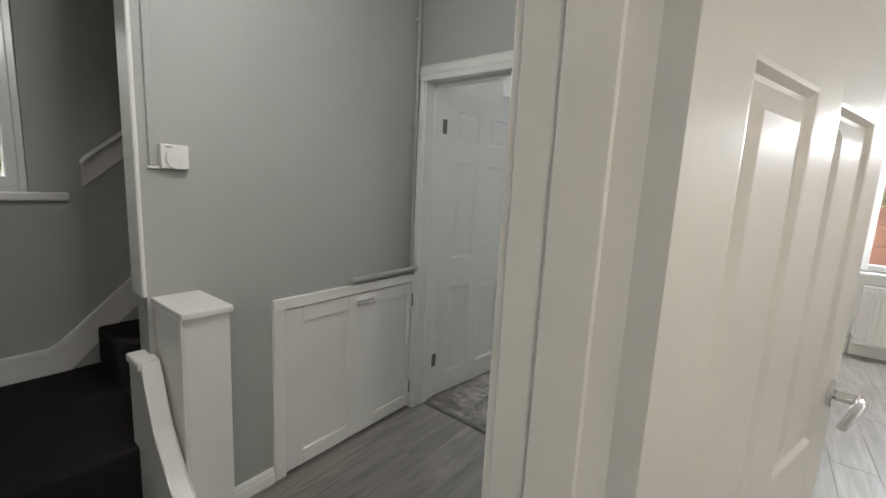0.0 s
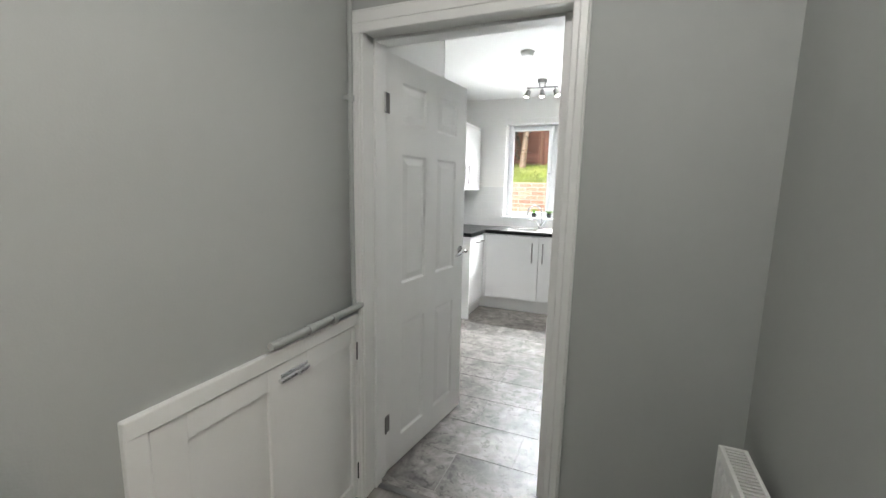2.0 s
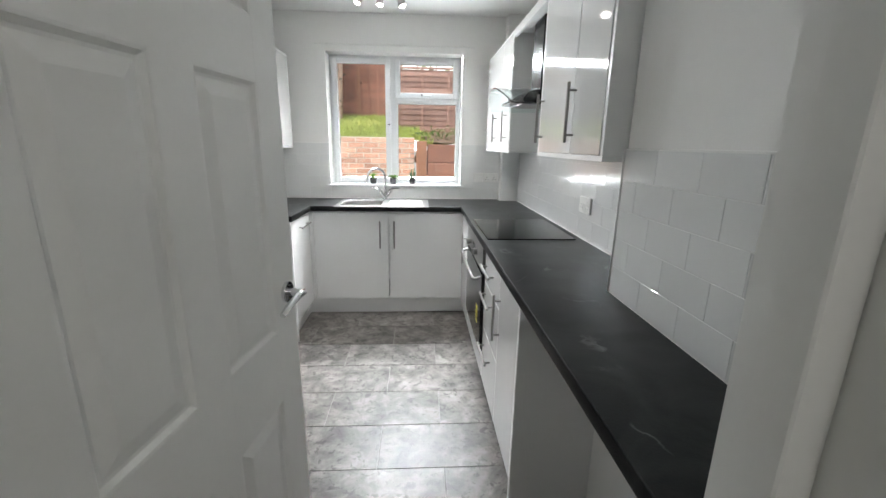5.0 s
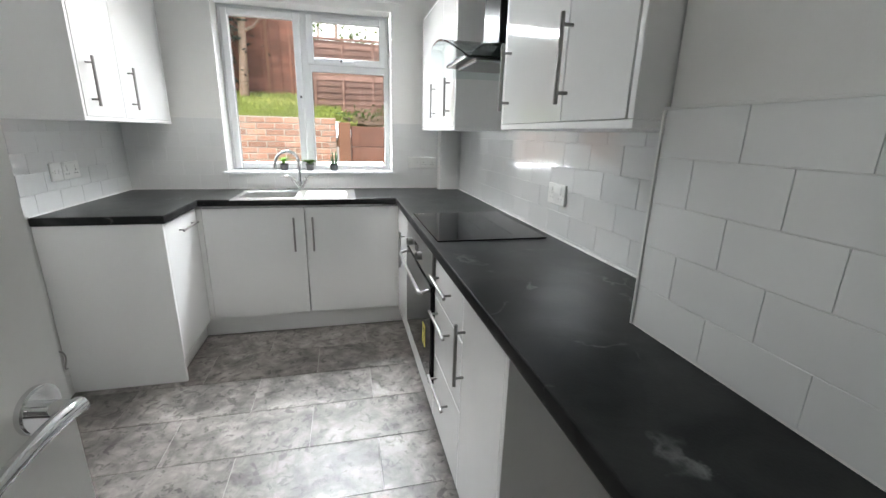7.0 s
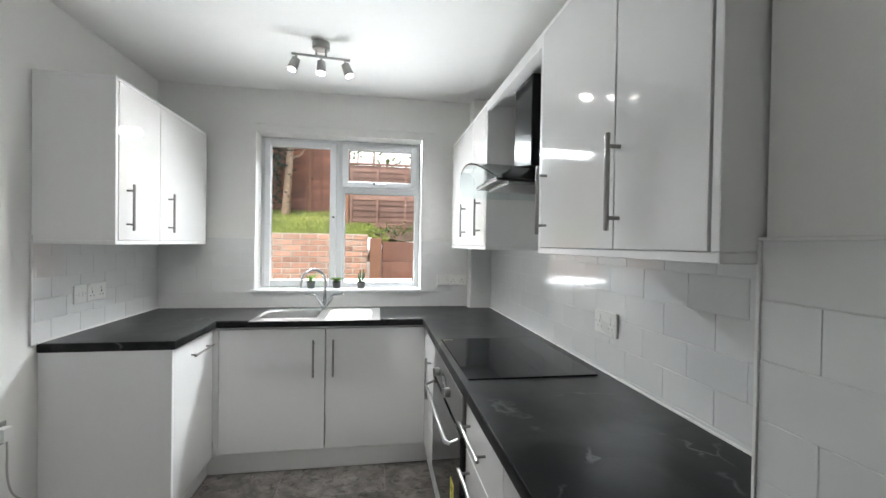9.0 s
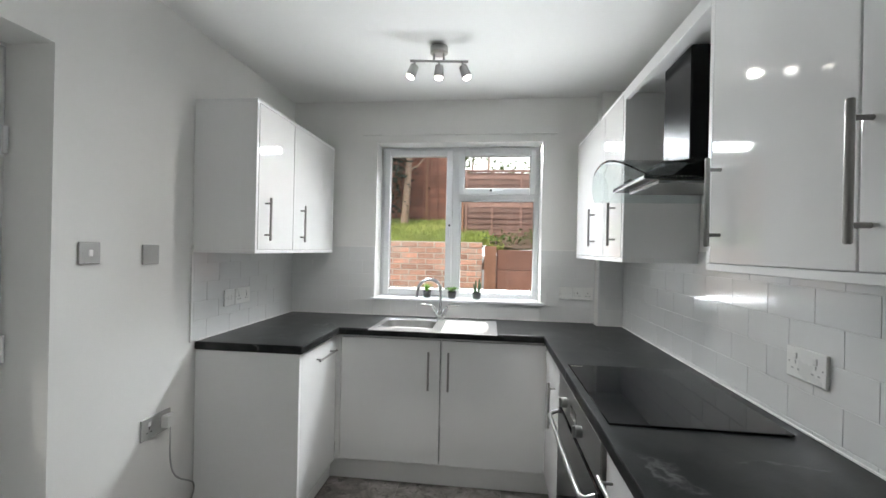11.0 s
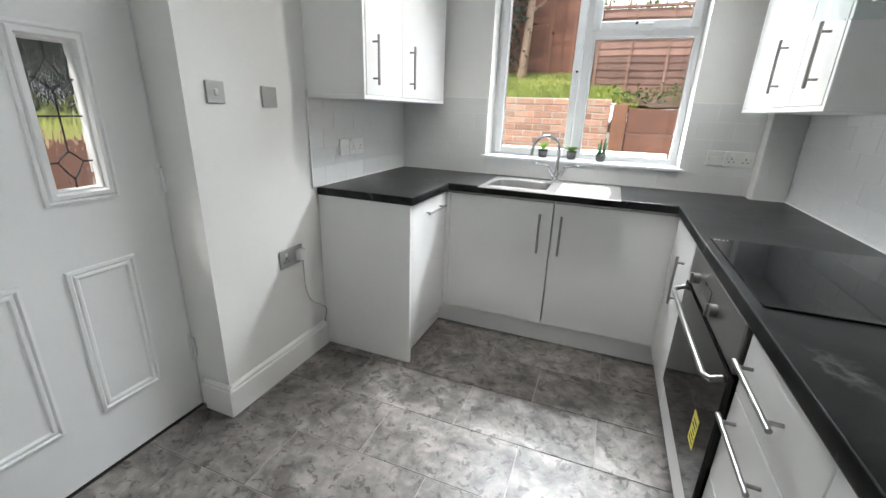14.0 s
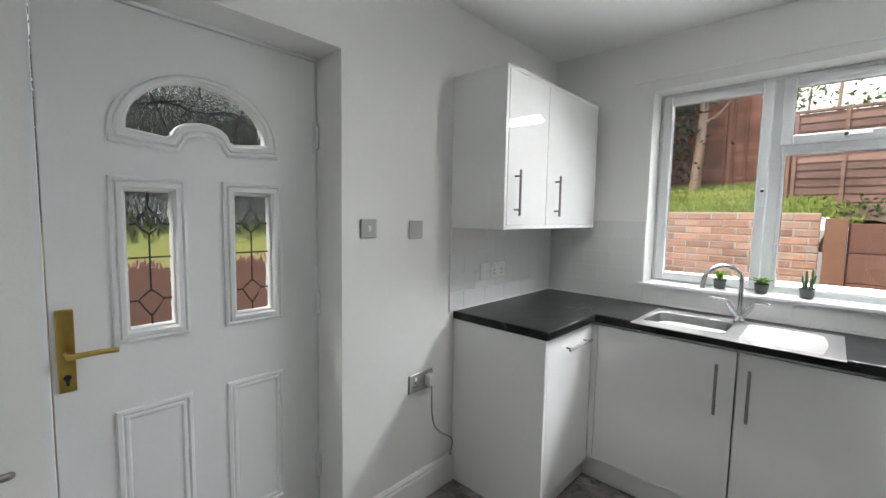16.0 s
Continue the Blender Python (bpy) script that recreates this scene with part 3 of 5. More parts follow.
def slab_with_holes(outline_holes, x0, x1):
    """The door's skin: a sheet with openings, given thickness."""
    cu = bpy.data.curves.new("tmp", 'CURVE')
    cu.dimensions, cu.fill_mode, cu.extrude = '2D', 'BOTH', abs(x1 - x0) / 2
    for loop in outline_holes:
        sp = cu.splines.new('POLY')
        sp.points.add(len(loop) - 1)
        for p, (u, v) in zip(sp.points, loop):
            p.co = (u, v, 0, 1)
        sp.use_cyclic_u = True
    ob = new("tmp", cu)
    me = bpy.data.meshes.new_from_object(ob)
    bm = bmesh.new()
    bm.from_mesh(me)
    bpy.data.objects.remove(ob), bpy.data.curves.remove(cu), bpy.data.meshes.remove(me)
    bm.transform(Matrix(((0, 0, 1, (x0 + x1) / 2), (1, 0, 0, 0), (0, 1, 0, 0), (0, 0, 0, 1))))
    bmesh.ops.remove_doubles(bm, verts=bm.verts, dist=1e-5)
    return bm


YC = 3.618


def fan_outline(grow):
    """The arched light with a smaller arch cut from its foot."""
    outer = fan(0.205 + grow, 0.160 + grow, YC, 1.652 - grow * 0.4)
    inner = fan(0.088 - grow * 0.6, 0.052 - grow * 0.3, YC, 1.640 - grow * 0.6, 12)[::-1]
    zb = 1.646 - grow
    return outer[:] + [(YC - 0.205 - grow, zb), (YC - 0.105 + grow * .6, zb - 0.012)] + inner + [(YC + 0.105 - grow * .6, zb - 0.012), (YC + 0.205 + grow, zb)]


LIGHTS = [(3.403, 3.517, 1.028, 1.452), (3.718, 3.838, 1.028, 1.452)]
rect = lambda y0, y1, z0, z1, g=0.0: [(y0 - g, z0 - g), (y1 + g, z0 - g), (y1 + g, z1 + g), (y0 - g, z1 + g)]
part("leaf", slab_with_holes([rect(Y0, Y1, 0.012, 1.998), *[rect(*l, 0.004) for l in LIGHTS], fan_outline(0.004)], BX - 0.044, BX), DOOR_WHITE, bd)


def moulding(loops, parent, name="moulding"):
    """A raised bead round an opening: loops of (outline, height off the door)."""
    bm = bmesh.new()
    rings = [[bm.verts.new((BX + h, u, v)) for u, v in loop] for loop, h in loops]
    n = len(rings[0])
    for a, b in zip(rings, rings[1:]):
        for i in range(n):
            bm.faces.new((a[i], a[(i + 1) % n], b[(i + 1) % n], b[i]))
    return part(name, bm, DOOR_WHITE, parent)


for l in LIGHTS:
    moulding([(rect(*l, 0.046), 0.0), (rect(*l, 0.044), 0.007), (rect(*l, 0.036), 0.010), (rect(*l, 0.030), 0.004), (rect(*l, 0.026), 0.012), (rect(*l, 0.014), 0.013), (rect(*l, 0.002), -0.012), (rect(*l, 0.0), -0.03)], bd, "light_surround")
moulding([(fan_outline(0.050), 0.0), (fan_outline(0.047), 0.007), (fan_outline(0.040), 0.010), (fan_outline(0.033), 0.004), (fan_outline(0.029), 0.012), (fan_outline(0.016), 0.013), (fan_outline(0.003), -0.012), (fan_outline(0.0), -0.03)], bd, "light_surround")
for y0, y1 in ((3.352, 3.562), (3.672, 3.886)):
    g = (y0, y1, 0.238, 0.774)
    moulding([(rect(*g, 0.0), 0.0), (rect(*g, -0.003), 0.008), (rect(*g, -0.012), 0.010), (rect(*g, -0.018), 0.003), (rect(*g, -0.024), 0.007), (rect(*g, -0.030), 0.007), (rect(*g, -0.036), 0.0)], bd, "raised_panel")


def leaded(outline, bars, parent):
    g = part("glass_pane", slab_with_holes([outline], BX - 0.030, BX - 0.024), OBSCURE, parent, "textured obscure glass")
    g.visible_shadow = False
    for b in bars:
        part("lead_strip", tube([(BX - 0.021, u, v) for u, v in b], 0.0028, seg=6), LEAD, g)


for y0, y1, z0, z1 in LIGHTS:
    yc = (y0 + y1) / 2
    bars = [[(yc, z1), (yc, 1.405)], [(yc, 1.318), (yc, 1.135)], [(yc, 1.062), (yc, z0)], [(y0, 1.245), (y1, 1.245)]]
    for zc in (1.362, 1.098):
        w, s = 0.034, (-0.010 if zc > 1.2 else 0.010)
        bars += [[(yc, zc + 0.043), (yc + q * w * 0.55, zc + 0.022 + s * 0.5), (yc + q * w, zc + s), (yc + q * w * 0.55, zc - 0.022 + s * 0.5), (yc, zc - 0.043)] for q in (-1, 1)]
        bars += [[(y0, zc + s), (yc - w, zc + s)], [(yc + w, zc + s), (y1, zc + s)]]
    leaded(rect(y0, y1, z0, z1, 0.002), bars, bd)
arc = lambda c, r, a0, a1, zc: [(c + r * math.cos(radians(a0 + (a1 - a0) * i / 10)), zc + 0.6 * r * math.sin(radians(a0 + (a1 - a0) * i / 10))) for i in range(11)]
leaded(fan_outline(0.002), [[(YC - 0.18, 1.72), (YC - 0.10, 1.745), (YC - 0.02, 1.725), (YC + 0.1, 1.735), (YC + 0.19, 1.70)], [(YC - 0.06, 1.70), (YC, 1.775), (YC + 0.06, 1.70)],
                            arc(YC - 0.09, 0.07, 20, 170, 1.70), arc(YC + 0.09, 0.07, 10, 160, 1.70), [(YC - 0.14, 1.76), (YC - 0.1, 1.66)], [(YC + 0.14, 1.76), (YC + 0.1, 1.66)], [(YC, 1.812), (YC, 1.775)]], bd)
plate = part("handle_plate", box(BX, BX + 0.009, 3.228, 3.268, 0.872, 1.112, 0.004, seg=2), BRASS, bd, "worn brass long handle plate")
part("lever", tube([(BX + 0.012, 3.248, 0.985), (BX + 0.05, 3.25, 0.985), (BX + 0.056, 3.27, 0.986), (BX + 0.056, 3.315, 0.987), (BX + 0.053, 3.36, 0.983)], 0.0095, seg=12, taper=0.007), BRASS, plate, smooth=True)
part("keyhole", rod((BX + 0.008, 3.248, 0.915), (BX + 0.0105, 3.248, 0.915), 0.009, box(BX + 0.008, BX + 0.0105, 3.244, 3.252, 0.892, 0.915)), DARK, plate)
for z in (0.885, 1.098):
    part("screw", rod((BX + 0.008, 3.248, z), (BX + 0.0102, 3.248, z), 0.004), BRASS, plate)
for z in (0.30, 1.02, 1.70):
    part("hinge", rod((BX + 0.008, 4.037, z - 0.045), (BX + 0.008, 4.037, z + 0.045), 0.008, box(BX - 0.01, BX + 0.004, 4.022, 4.036, z - 0.06, z + 0.06)), UPVC, bd, "white door hinge", True)
bf = thing("frame_back_door", (BX, 3.2, 0), "white frame of the back door", "door frame", kind="structure")
part("jamb", box(BX - 0.06, BX + 0.018, 3.19, 3.213, 0, 2.015, 0.003), UPVC, bf)
part("jamb", box(BX - 0.06, BX - 0.006, 4.038, 4.045, 0, 2.015, 0.001), UPVC, bf)
part("head", box(BX - 0.06, BX + 0.006, 3.213, 4.038, 2.002, 2.015, 0.002), UPVC, bf)
part("threshold", box(BX - 0.06, BX + 0.004, 3.213, 4.038, -0.02, 0.006), DARK, bf, "dark weather bar")
# lever of the tall larder door beside the back door
ld = thing("door_larder", (-1.9, 3.045, 0), "white flush larder door with a satin lever", "door", kind="structure")
part("leaf", box(-2.30, -1.54, 3.045, 3.053, 0.01, 2.0, 0.002), WOODWORK, ld)
part("door_handle", tube([(-2.24, 3.053, 0.80), (-2.24, 3.10, 0.80), (-2.245, 3.122, 0.795), (-2.27, 3.128, 0.785), (-2.30, 3.126, 0.77)], 0.009, seg=10), HANDLE, ld, "satin lever handle", True)

# ---- windows ----
def ring(x0, x1, z0, z1, w, y0, y1, bevel=0.004):
    bm = bmesh.new()
    box(x0, x0 + w, y0, y1, z0, z1, bevel, bm), box(x1 - w, x1, y0, y1, z0, z1, bevel, bm)
    box(x0 + w - 0.002, x1 - w + 0.002, y0 + 0.0005, y1 - 0.0005, z0, z0 + w, bevel, bm), box(x0 + w - 0.002, x1 - w + 0.002, y0 + 0.0005, y1 - 0.0005, z1 - w, z1, bevel, bm)
    return bm


kw = thing("window_kitchen", (-1.16, 5.83, 1.02), "white upvc window with a top opener over the sink", "window", kind="structure")
fx0, fx1, fz0, fz1 = -1.722, -0.583, 1.02, 2.112
bm = ring(fx0, fx1, fz0, fz1, 0.034, 5.83, 5.895)
box(-1.205, -1.150, 5.832, 5.893, fz0 + 0.03, fz1 - 0.03, 0.003, bm), box(-1.150, fx1 + 0.03, 5.832, 5.893, 1.735, 1.775, 0.003, bm)
part("window_frame", bm, UPVC, kw)
left_sash = part("sash", ring(-1.702, -1.196, 1.035, 2.092, 0.048, 5.812, 5.865, 0.006), UPVC, kw, "side-hung casement")
top_sash = part("sash", ring(-1.160, -0.604, 1.768, 2.092, 0.048, 5.812, 5.865, 0.006), UPVC, kw, "top-hung casement")
part("glazing_bead", ring(-1.150, -0.606, 1.048, 1.738, 0.016, 5.826, 5.87, 0.003), UPVC, kw)
for name, x0, x1, z0, z1, up in (("a", -1.656, -1.242, 1.081, 2.046, left_sash), ("b", -1.114, -0.650, 1.814, 2.046, top_sash), ("c", -1.136, -0.620, 1.062, 1.724, kw)):
    g = part("glass_pane", box(x0, x1, 5.842, 5.848, z0, z1), CLEAR, up)
    g.visible_shadow = False
    part("gasket", ring(x0 - 0.001, x1 + 0.001, z0 - 0.001, z1 + 0.001, 0.004, 5.838, 5.841, 0), DARK, up)
part("window_handle", box(-0.93, -0.84, 5.792, 5.803, 1.786, 1.800, 0.004, rod((-0.92, 5.815, 1.793), (-0.92, 5.795, 1.793), 0.010)), UPVC, top_sash)
part("lock_button", rod((-0.925, 5.795, 1.797), (-0.925, 5.786, 1.797), 0.008), DARK, top_sash)
part("window_handle", box(-1.222, -1.208, 5.795, 5.806, 1.46, 1.56, 0.004, rod((-1.215, 5.815, 1.55), (-1.215, 5.800, 1.55), 0.010)), UPVC, left_sash)
part("lock_button", rod((-1.215, 5.800, 1.545), (-1.215, 5.788, 1.545), 0.007), DARK, left_sash)
part("trickle_vent", box(-1.06, -0.70, 5.80, 5.812, 2.056, 2.076, 0.004), UPVC, kw)
part("window_sill", box(-1.745, -0.560, 5.652, 5.83, 1.012, 1.030, 0.005, seg=2), UPVC, kw, "white board sill")
part("outer_sill", box(-1.72, -0.583, 5.895, 6.0, 0.99, 1.012, 0.003), UPVC, kw)
ct = thing("curtain_track", (-1.16, 5.67, 2.16), "thin white curtain track above the window", "curtain track")
part("track", box(-1.82, -0.49, 5.664, 5.672, 2.158, 2.166, 0.002), PLASTIC, ct)
for x in (-1.7, -1.16, -0.62):
    part("bracket", box(x - 0.01, x + 0.01, 5.670, 5.68, 2.154, 2.172, 0.002), PLASTIC, ct)

GRID[0] = HALL
sw = thing("window_stair", (XL, 0.2, 1.28), "white upvc stair window with frosted glass", "window", kind="structure")


def yring(y0, y1, z0, z1, w, x0, x1, bevel=0.004):
    bm = bmesh.new()
    box(x0, x1, y0, y0 + w, z0, z1, bevel, bm), box(x0, x1, y1 - w, y1, z0, z1, bevel, bm)
    box(x0 + 0.0005, x1 - 0.0005, y0 + w - 0.002, y1 - w + 0.002, z0, z0 + w, bevel, bm), box(x0 + 0.0005, x1 - 0.0005, y0 + w - 0.002, y1 - w + 0.002, z1 - w, z1, bevel, bm)
    return bm


part("window_frame", yring(-0.28, 0.648, 1.288, 2.14, 0.03, -2.42, -2.352), UPVC, sw)
part("sash", yring(-0.255, 0.623, 1.312, 2.116, 0.045, -2.395, -2.340, 0.006), UPVC, sw)
g = part("glass_pane", box(-2.375, -2.369, -0.215, 0.583, 1.352, 2.076), FROST, sw, "frosted glass")
g.visible_shadow = False
part("window_sill", box(XL - 0.02, XL + 0.035, -0.36, 0.775, 1.250, 1.288, 0.006), WOODWORK, sw)

GRID[0] = KITCHEN
lw = thing("window_lounge", (1.7, YW, 0.78), "white upvc lounge window", "window", kind="structure")
part("window_frame", ring(0.92, 2.5, 0.78, 2.1, 0.06, 5.78, 5.84), UPVC, lw)
part("mullion", box(1.66, 1.72, 5.785, 5.835, 0.84, 2.04, 0.003), UPVC, lw)
for x0, x1 in ((0.98, 1.66), (1.72, 2.44)):
    g = part("glass_pane", box(x0, x1, 5.808, 5.814, 0.84, 2.04), CLEAR, lw)
    g.visible_shadow = False
part("window_sill", box(0.87, 2.55, 5.62, 5.78, 0.755, 0.78, 0.005), WOODWORK, lw)


# ---- radiators ----
def radiator(name, axis, face, out, a0, a1, z0, z1, label):
    """A pressed-steel panel radiator with a top grille, on the wall face."""
    t = thing(name, (0, 0, 0), label, "radiator")
    q = (lambda d0, d1, b0, b1, c0, c1, bev=0.0, bm=None: box(face + out * d0, face + out * d1, b0, b1, c0, c1, bev, bm)) if axis == 'x' else (lambda d0, d1, b0, b1, c0, c1, bev=0.0, bm=None: box(b0, b1, face + out * d0, face + out * d1, c0, c1, bev, bm))
    front = part("front_panel", q(0.088, 0.096, a0, a1, z0, z1, 0.003), WOODWORK, t)
    n = int((a1 - a0) / 0.034)
    for i in range(n):
        c = a0 + (i + 0.5) * (a1 - a0) / n
        part("rib", q(0.095, 0.104, c - 0.010, c + 0.010, z0 + 0.03, z1 - 0.03, 0.004), WOODWORK, front)
    part("back_panel", q(0.034, 0.042, a0, a1, z0, z1, 0.003), WOODWORK, t)
    part("side_cover", q(0.030, 0.1, a0 - 0.006, a0 + 0.002, z0 + 0.01, z1 + 0.004, 0.003), WOODWORK, t)
    part("side_cover", q(0.030, 0.1, a1 - 0.002, a1 + 0.006, z0 + 0.01, z1 + 0.004, 0.003), WOODWORK, t)
    bm = q(0.032, 0.042, a0, a1, z1 - 0.006, z1 + 0.003, 0.001)
    q(0.088, 0.098, a0, a1, z1 - 0.006, z1 + 0.003, 0.001, bm)
    k = int((a1 - a0) / 0.014)
    for i in range(k + 1):
        c = a0 + i * (a1 - a0) / k
        q(0.041, 0.089, c - 0.0028, c + 0.0028, z1 - 0.003, z1 + 0.001, 0, bm)
    part("top_grille", bm, WOODWORK, t)
    for b in (a0 + 0.15, a1 - 0.18):
        part("bracket", q(0.0, 0.036, b, b + 0.03, z0 + 0.1, z1 - 0.08), WOODWORK, t)
    pos = (lambda d, b, z: (face + out * d, b, z)) if axis == 'x' else (lambda d, b, z: (b, face + out * d, z))
    for b in (a0 - 0.02, a1 + 0.02):
        part("valve", rod(pos(0.065, b, 0.0), pos(0.065, b, z0 + 0.05), 0.009, rod(pos(0.065, b, z0 + 0.03), pos(0.065, b, z0 + 0.075), 0.016), 10), CHROME, t, "chrome valve and tail pipe", True)
    return t


GRID[0] = HALL
radiator("radiator_hall", 'x', HR, -1, 1.36, 2.02, 0.15, 0.704, "white panel radiator on the grey hall wall")
GRID[0] = KITCHEN
radiator("radiator_lounge", 'y', YW, -1, 0.95, 2.2, 0.13, 0.66, "white panel radiator under the lounge window")

GRID[0] = HALL
# ---- hall: stairs, newel, cupboard, pipe, thermostat ----
st = thing("staircase", (-1.4, 0.4, 0), "winding stairs covered with dark carpet", "stairs")
part("step", box(-1.58, -1.17, -0.10, 0.79, 0, 0.212, 0.02, seg=3), CARPET, st)
part("step", box(XL + 0.004, -1.40, -0.10, 0.80, 0, 0.428, 0.02, seg=3), CARPET, st)
for i in range(7):
    y = 0.84 + i * 0.205
    part("step", box(XL + 0.004, HL - 0.105, y, 3.0 if i == 6 else y + 0.45, 0.05 if i == 0 else 0.2, 0.62 + i * 0.2, 0.018, seg=3), CARPET, st)
part("landing_infill", box(XL + 0.004, HL - 0.11, 0.78, 0.86, 0, 0.425), CARPET, st)
part("string_board", prism([(-0.1, 0.40), (0.70, 0.40), (0.88, 0.58), (2.2, 1.80), (2.2, 1.96), (0.70, 0.545), (0.66, 0.525), (-0.1, 0.52)], 'x', XL, XL + 0.022, bevel=0.002), WOODWORK, st, "white gloss sloping wall string")
part("string_moulding", prism([(-0.1, 0.52), (0.66, 0.525), (0.70, 0.545), (2.2, 1.96), (2.2, 1.985), (0.695, 0.568), (0.655, 0.548), (-0.1, 0.542)], 'x', XL, XL + 0.03, bevel=0.003), WOODWORK, st)
part("outer_string", prism([(-1.46, 0.0), (-1.05, 0.0), (-1.05, 0.36), (-1.14, 0.42), (-1.25, 0.55), (-1.31, 0.70), (-1.335, 0.76), (-1.46, 0.76)], 'y', 0.748, 0.806, bevel=0.006), WOODWORK, st, "white gloss curved outer string")
part("string_cap", box(-1.47, -1.34, 0.742, 0.808, 0.735, 0.765, 0.008, seg=2), WOODWORK, st)

nb = thing("newel_box", (-1.36, 0.92, 0), "white boxed newel with a flat cap at the stair foot", "newel post")
part("body", box(-1.492, -1.150, 0.816, 0.960, 0, 0.950, 0.004, seg=2), WOODWORK, nb)
part("cap", box(-1.507, -1.134, 0.807, 0.967, 0.947, 0.971, 0.006, seg=2), WOODWORK, nb)
part("side_bead", box(-1.47, -1.165, 0.809, 0.817, 0.930, 0.947, 0.002, box(-1.168, -1.152, 0.809, 0.817, 0, 0.947, 0.002)), WOODWORK, nb)
solid("trim_wall_end", box(HL - 0.108, HL + 0.003, 0.784, 0.7985, 0.972, 2.473, 0.004), WOODWORK, "pale painted bead on the wall end", "trim")

hr = thing("handrail", (XL, 0.9, 1.4), "white painted wall handrail on the stairs", "handrail")
sl = 0.9
part("rail", prism([(0.815, 1.415), (0.825, 1.452), (2.1, 1.452 + 1.275 * sl), (2.1, 1.405 + 1.275 * sl)], 'x', XL + 0.012, XL + 0.07, bevel=0.012), WOODWORK, hr)
part("backboard", prism([(0.828, 1.315), (0.828, 1.425), (2.1, 1.425 + 1.27 * sl), (2.1, 1.315 + 1.27 * sl)], 'x', XL, XL + 0.02, bevel=0.003), WOODWORK, hr)

GRID[0] = HALL @ Matrix.Translation((0, -0.047, 0)) @ Matrix.Diagonal((1, 1, 1.044, 1))
cu = thing("stair_cupboard", (HL, 1.8, 0), "white panelled cupboard door under the stairs", "cupboard")
part("frame_upright", box(HL - 0.02, HL + 0.016, 1.298, 1.352, 0, 0.80, 0.003), WOODWORK, cu)
part("frame_head", box(HL - 0.02, HL + 0.018, 1.298, 2.212, 0.790, 0.838, 0.003), WOODWORK, cu)
part("frame_upright", box(HL - 0.02, HL + 0.014, 2.196, 2.212, 0, 0.79, 0.002), WOODWORK, cu)
dx0, dx1 = HL - 0.016, HL + 0.008
leaf = part("door", box(dx0, dx1 - 0.011, 1.356, 2.192, 0.012, 0.784), WOODWORK, cu)
for y0, y1 in ((1.356, 1.448), (1.717, 1.900), (2.165, 2.192)):
    part("stile", box(dx0 + 0.002, dx1, y0, y1, 0.012, 0.784, 0.002), WOODWORK, leaf)
for y0, y1 in ((1.448, 1.717), (1.900, 2.165)):
    for z0, z1 in ((0.012, 0.082), (0.715, 0.784)):
        part("rail", box(dx0 + 0.002, dx1 - 0.0004, y0, y1, z0, z1, 0.001), WOODWORK, leaf)
for z in (0.10, 0.64):
    part("hinge", box(HL + 0.012, HL + 0.0165, 2.190, 2.197, z, z + 0.075, 0.001), DARK, leaf, "small dark hinge")
hd = part("handle", box(HL + 0.008, HL + 0.012, 1.768, 1.895, 0.718, 0.752, 0.003), CHROME, leaf, "chrome bolt latch")
part("bolt", rod((HL + 0.018, 1.755, 0.735), (HL + 0.018, 1.89, 0.735), 0.007, rod((HL + 0.012, 1.83, 0.735), (HL + 0.036, 1.83, 0.735), 0.005)), CHROME, hd, smooth=True)

pp = thing("heating_pipes", (HL, 2.2, 0.85), "grey-painted pipes clipped to the hall wall", "pipe")
part("pipe", tube([(HL + 0.020, 2.160, 2.365), (HL + 0.020, 2.160, 1.4), (HL + 0.022, 2.163, 0.92), (HL + 0.024, 2.166, 0.862)], 0.0095), GREY_WALL, pp, smooth=True)
part("pipe", tube([(HL + 0.030, 1.71, 0.866), (HL + 0.030, 1.9, 0.868), (HL + 0.030, 2.205, 0.872)], 0.013), GREY_WALL, pp, smooth=True)
part("pipe", tube([(HL + 0.012, 1.74, 0.849), (HL + 0.012, 2.205, 0.852)], 0.009), GREY_WALL, pp, smooth=True)
for y in (1.89, 2.02):
    part("clip", rod((HL + 0.030, y - 0.012, 0.866), (HL + 0.030, y + 0.012, 0.866), 0.0175, box(HL, HL + 0.02, y - 0.009, y + 0.009, 0.852, 0.868)), GREY_WALL, pp, smooth=True)
for z in (1.665, 2.20):
    part("clip", rod((HL + 0.020, 2.160, z - 0.01), (HL + 0.020, 2.160, z + 0.01), 0.014, box(HL, HL + 0.02, 2.142, 2.172, z - 0.008, z + 0.008)), GREY_WALL, pp, smooth=True)

GRID[0] = HALL @ Matrix.Translation((0, -0.050, 0))
ts = thing("thermostat", (HL, 0.94, 1.42), "white wall thermostat with a round dial", "thermostat")
part("case", box(HL, HL + 0.030, 0.902, 0.988, 1.418, 1.500, 0.005, seg=2), PLASTIC, ts)
part("dial", rod((HL + 0.028, 0.947, 1.452), (HL + 0.037, 0.947, 1.452), 0.034, bevel=0.002, seg=32), PLASTIC, ts, smooth=True)
part("display_slot", box(HL + 0.0295, HL + 0.031, 0.915, 0.935, 1.489, 1.492), DARK, ts)
part("back_plate", box(HL, HL + 0.012, 0.868, 0.903, 1.415, 1.425, 0.002), PLASTIC, ts)
tk = thing("cable_trunking", (HL, 0.9, 1.42), "slim white cable trunking up the wall", "trunking")
part("cover", box(HL, HL + 0.012, 0.872, 0.897, 1.425, 2.473, 0.003), GREY_WALL, tk)

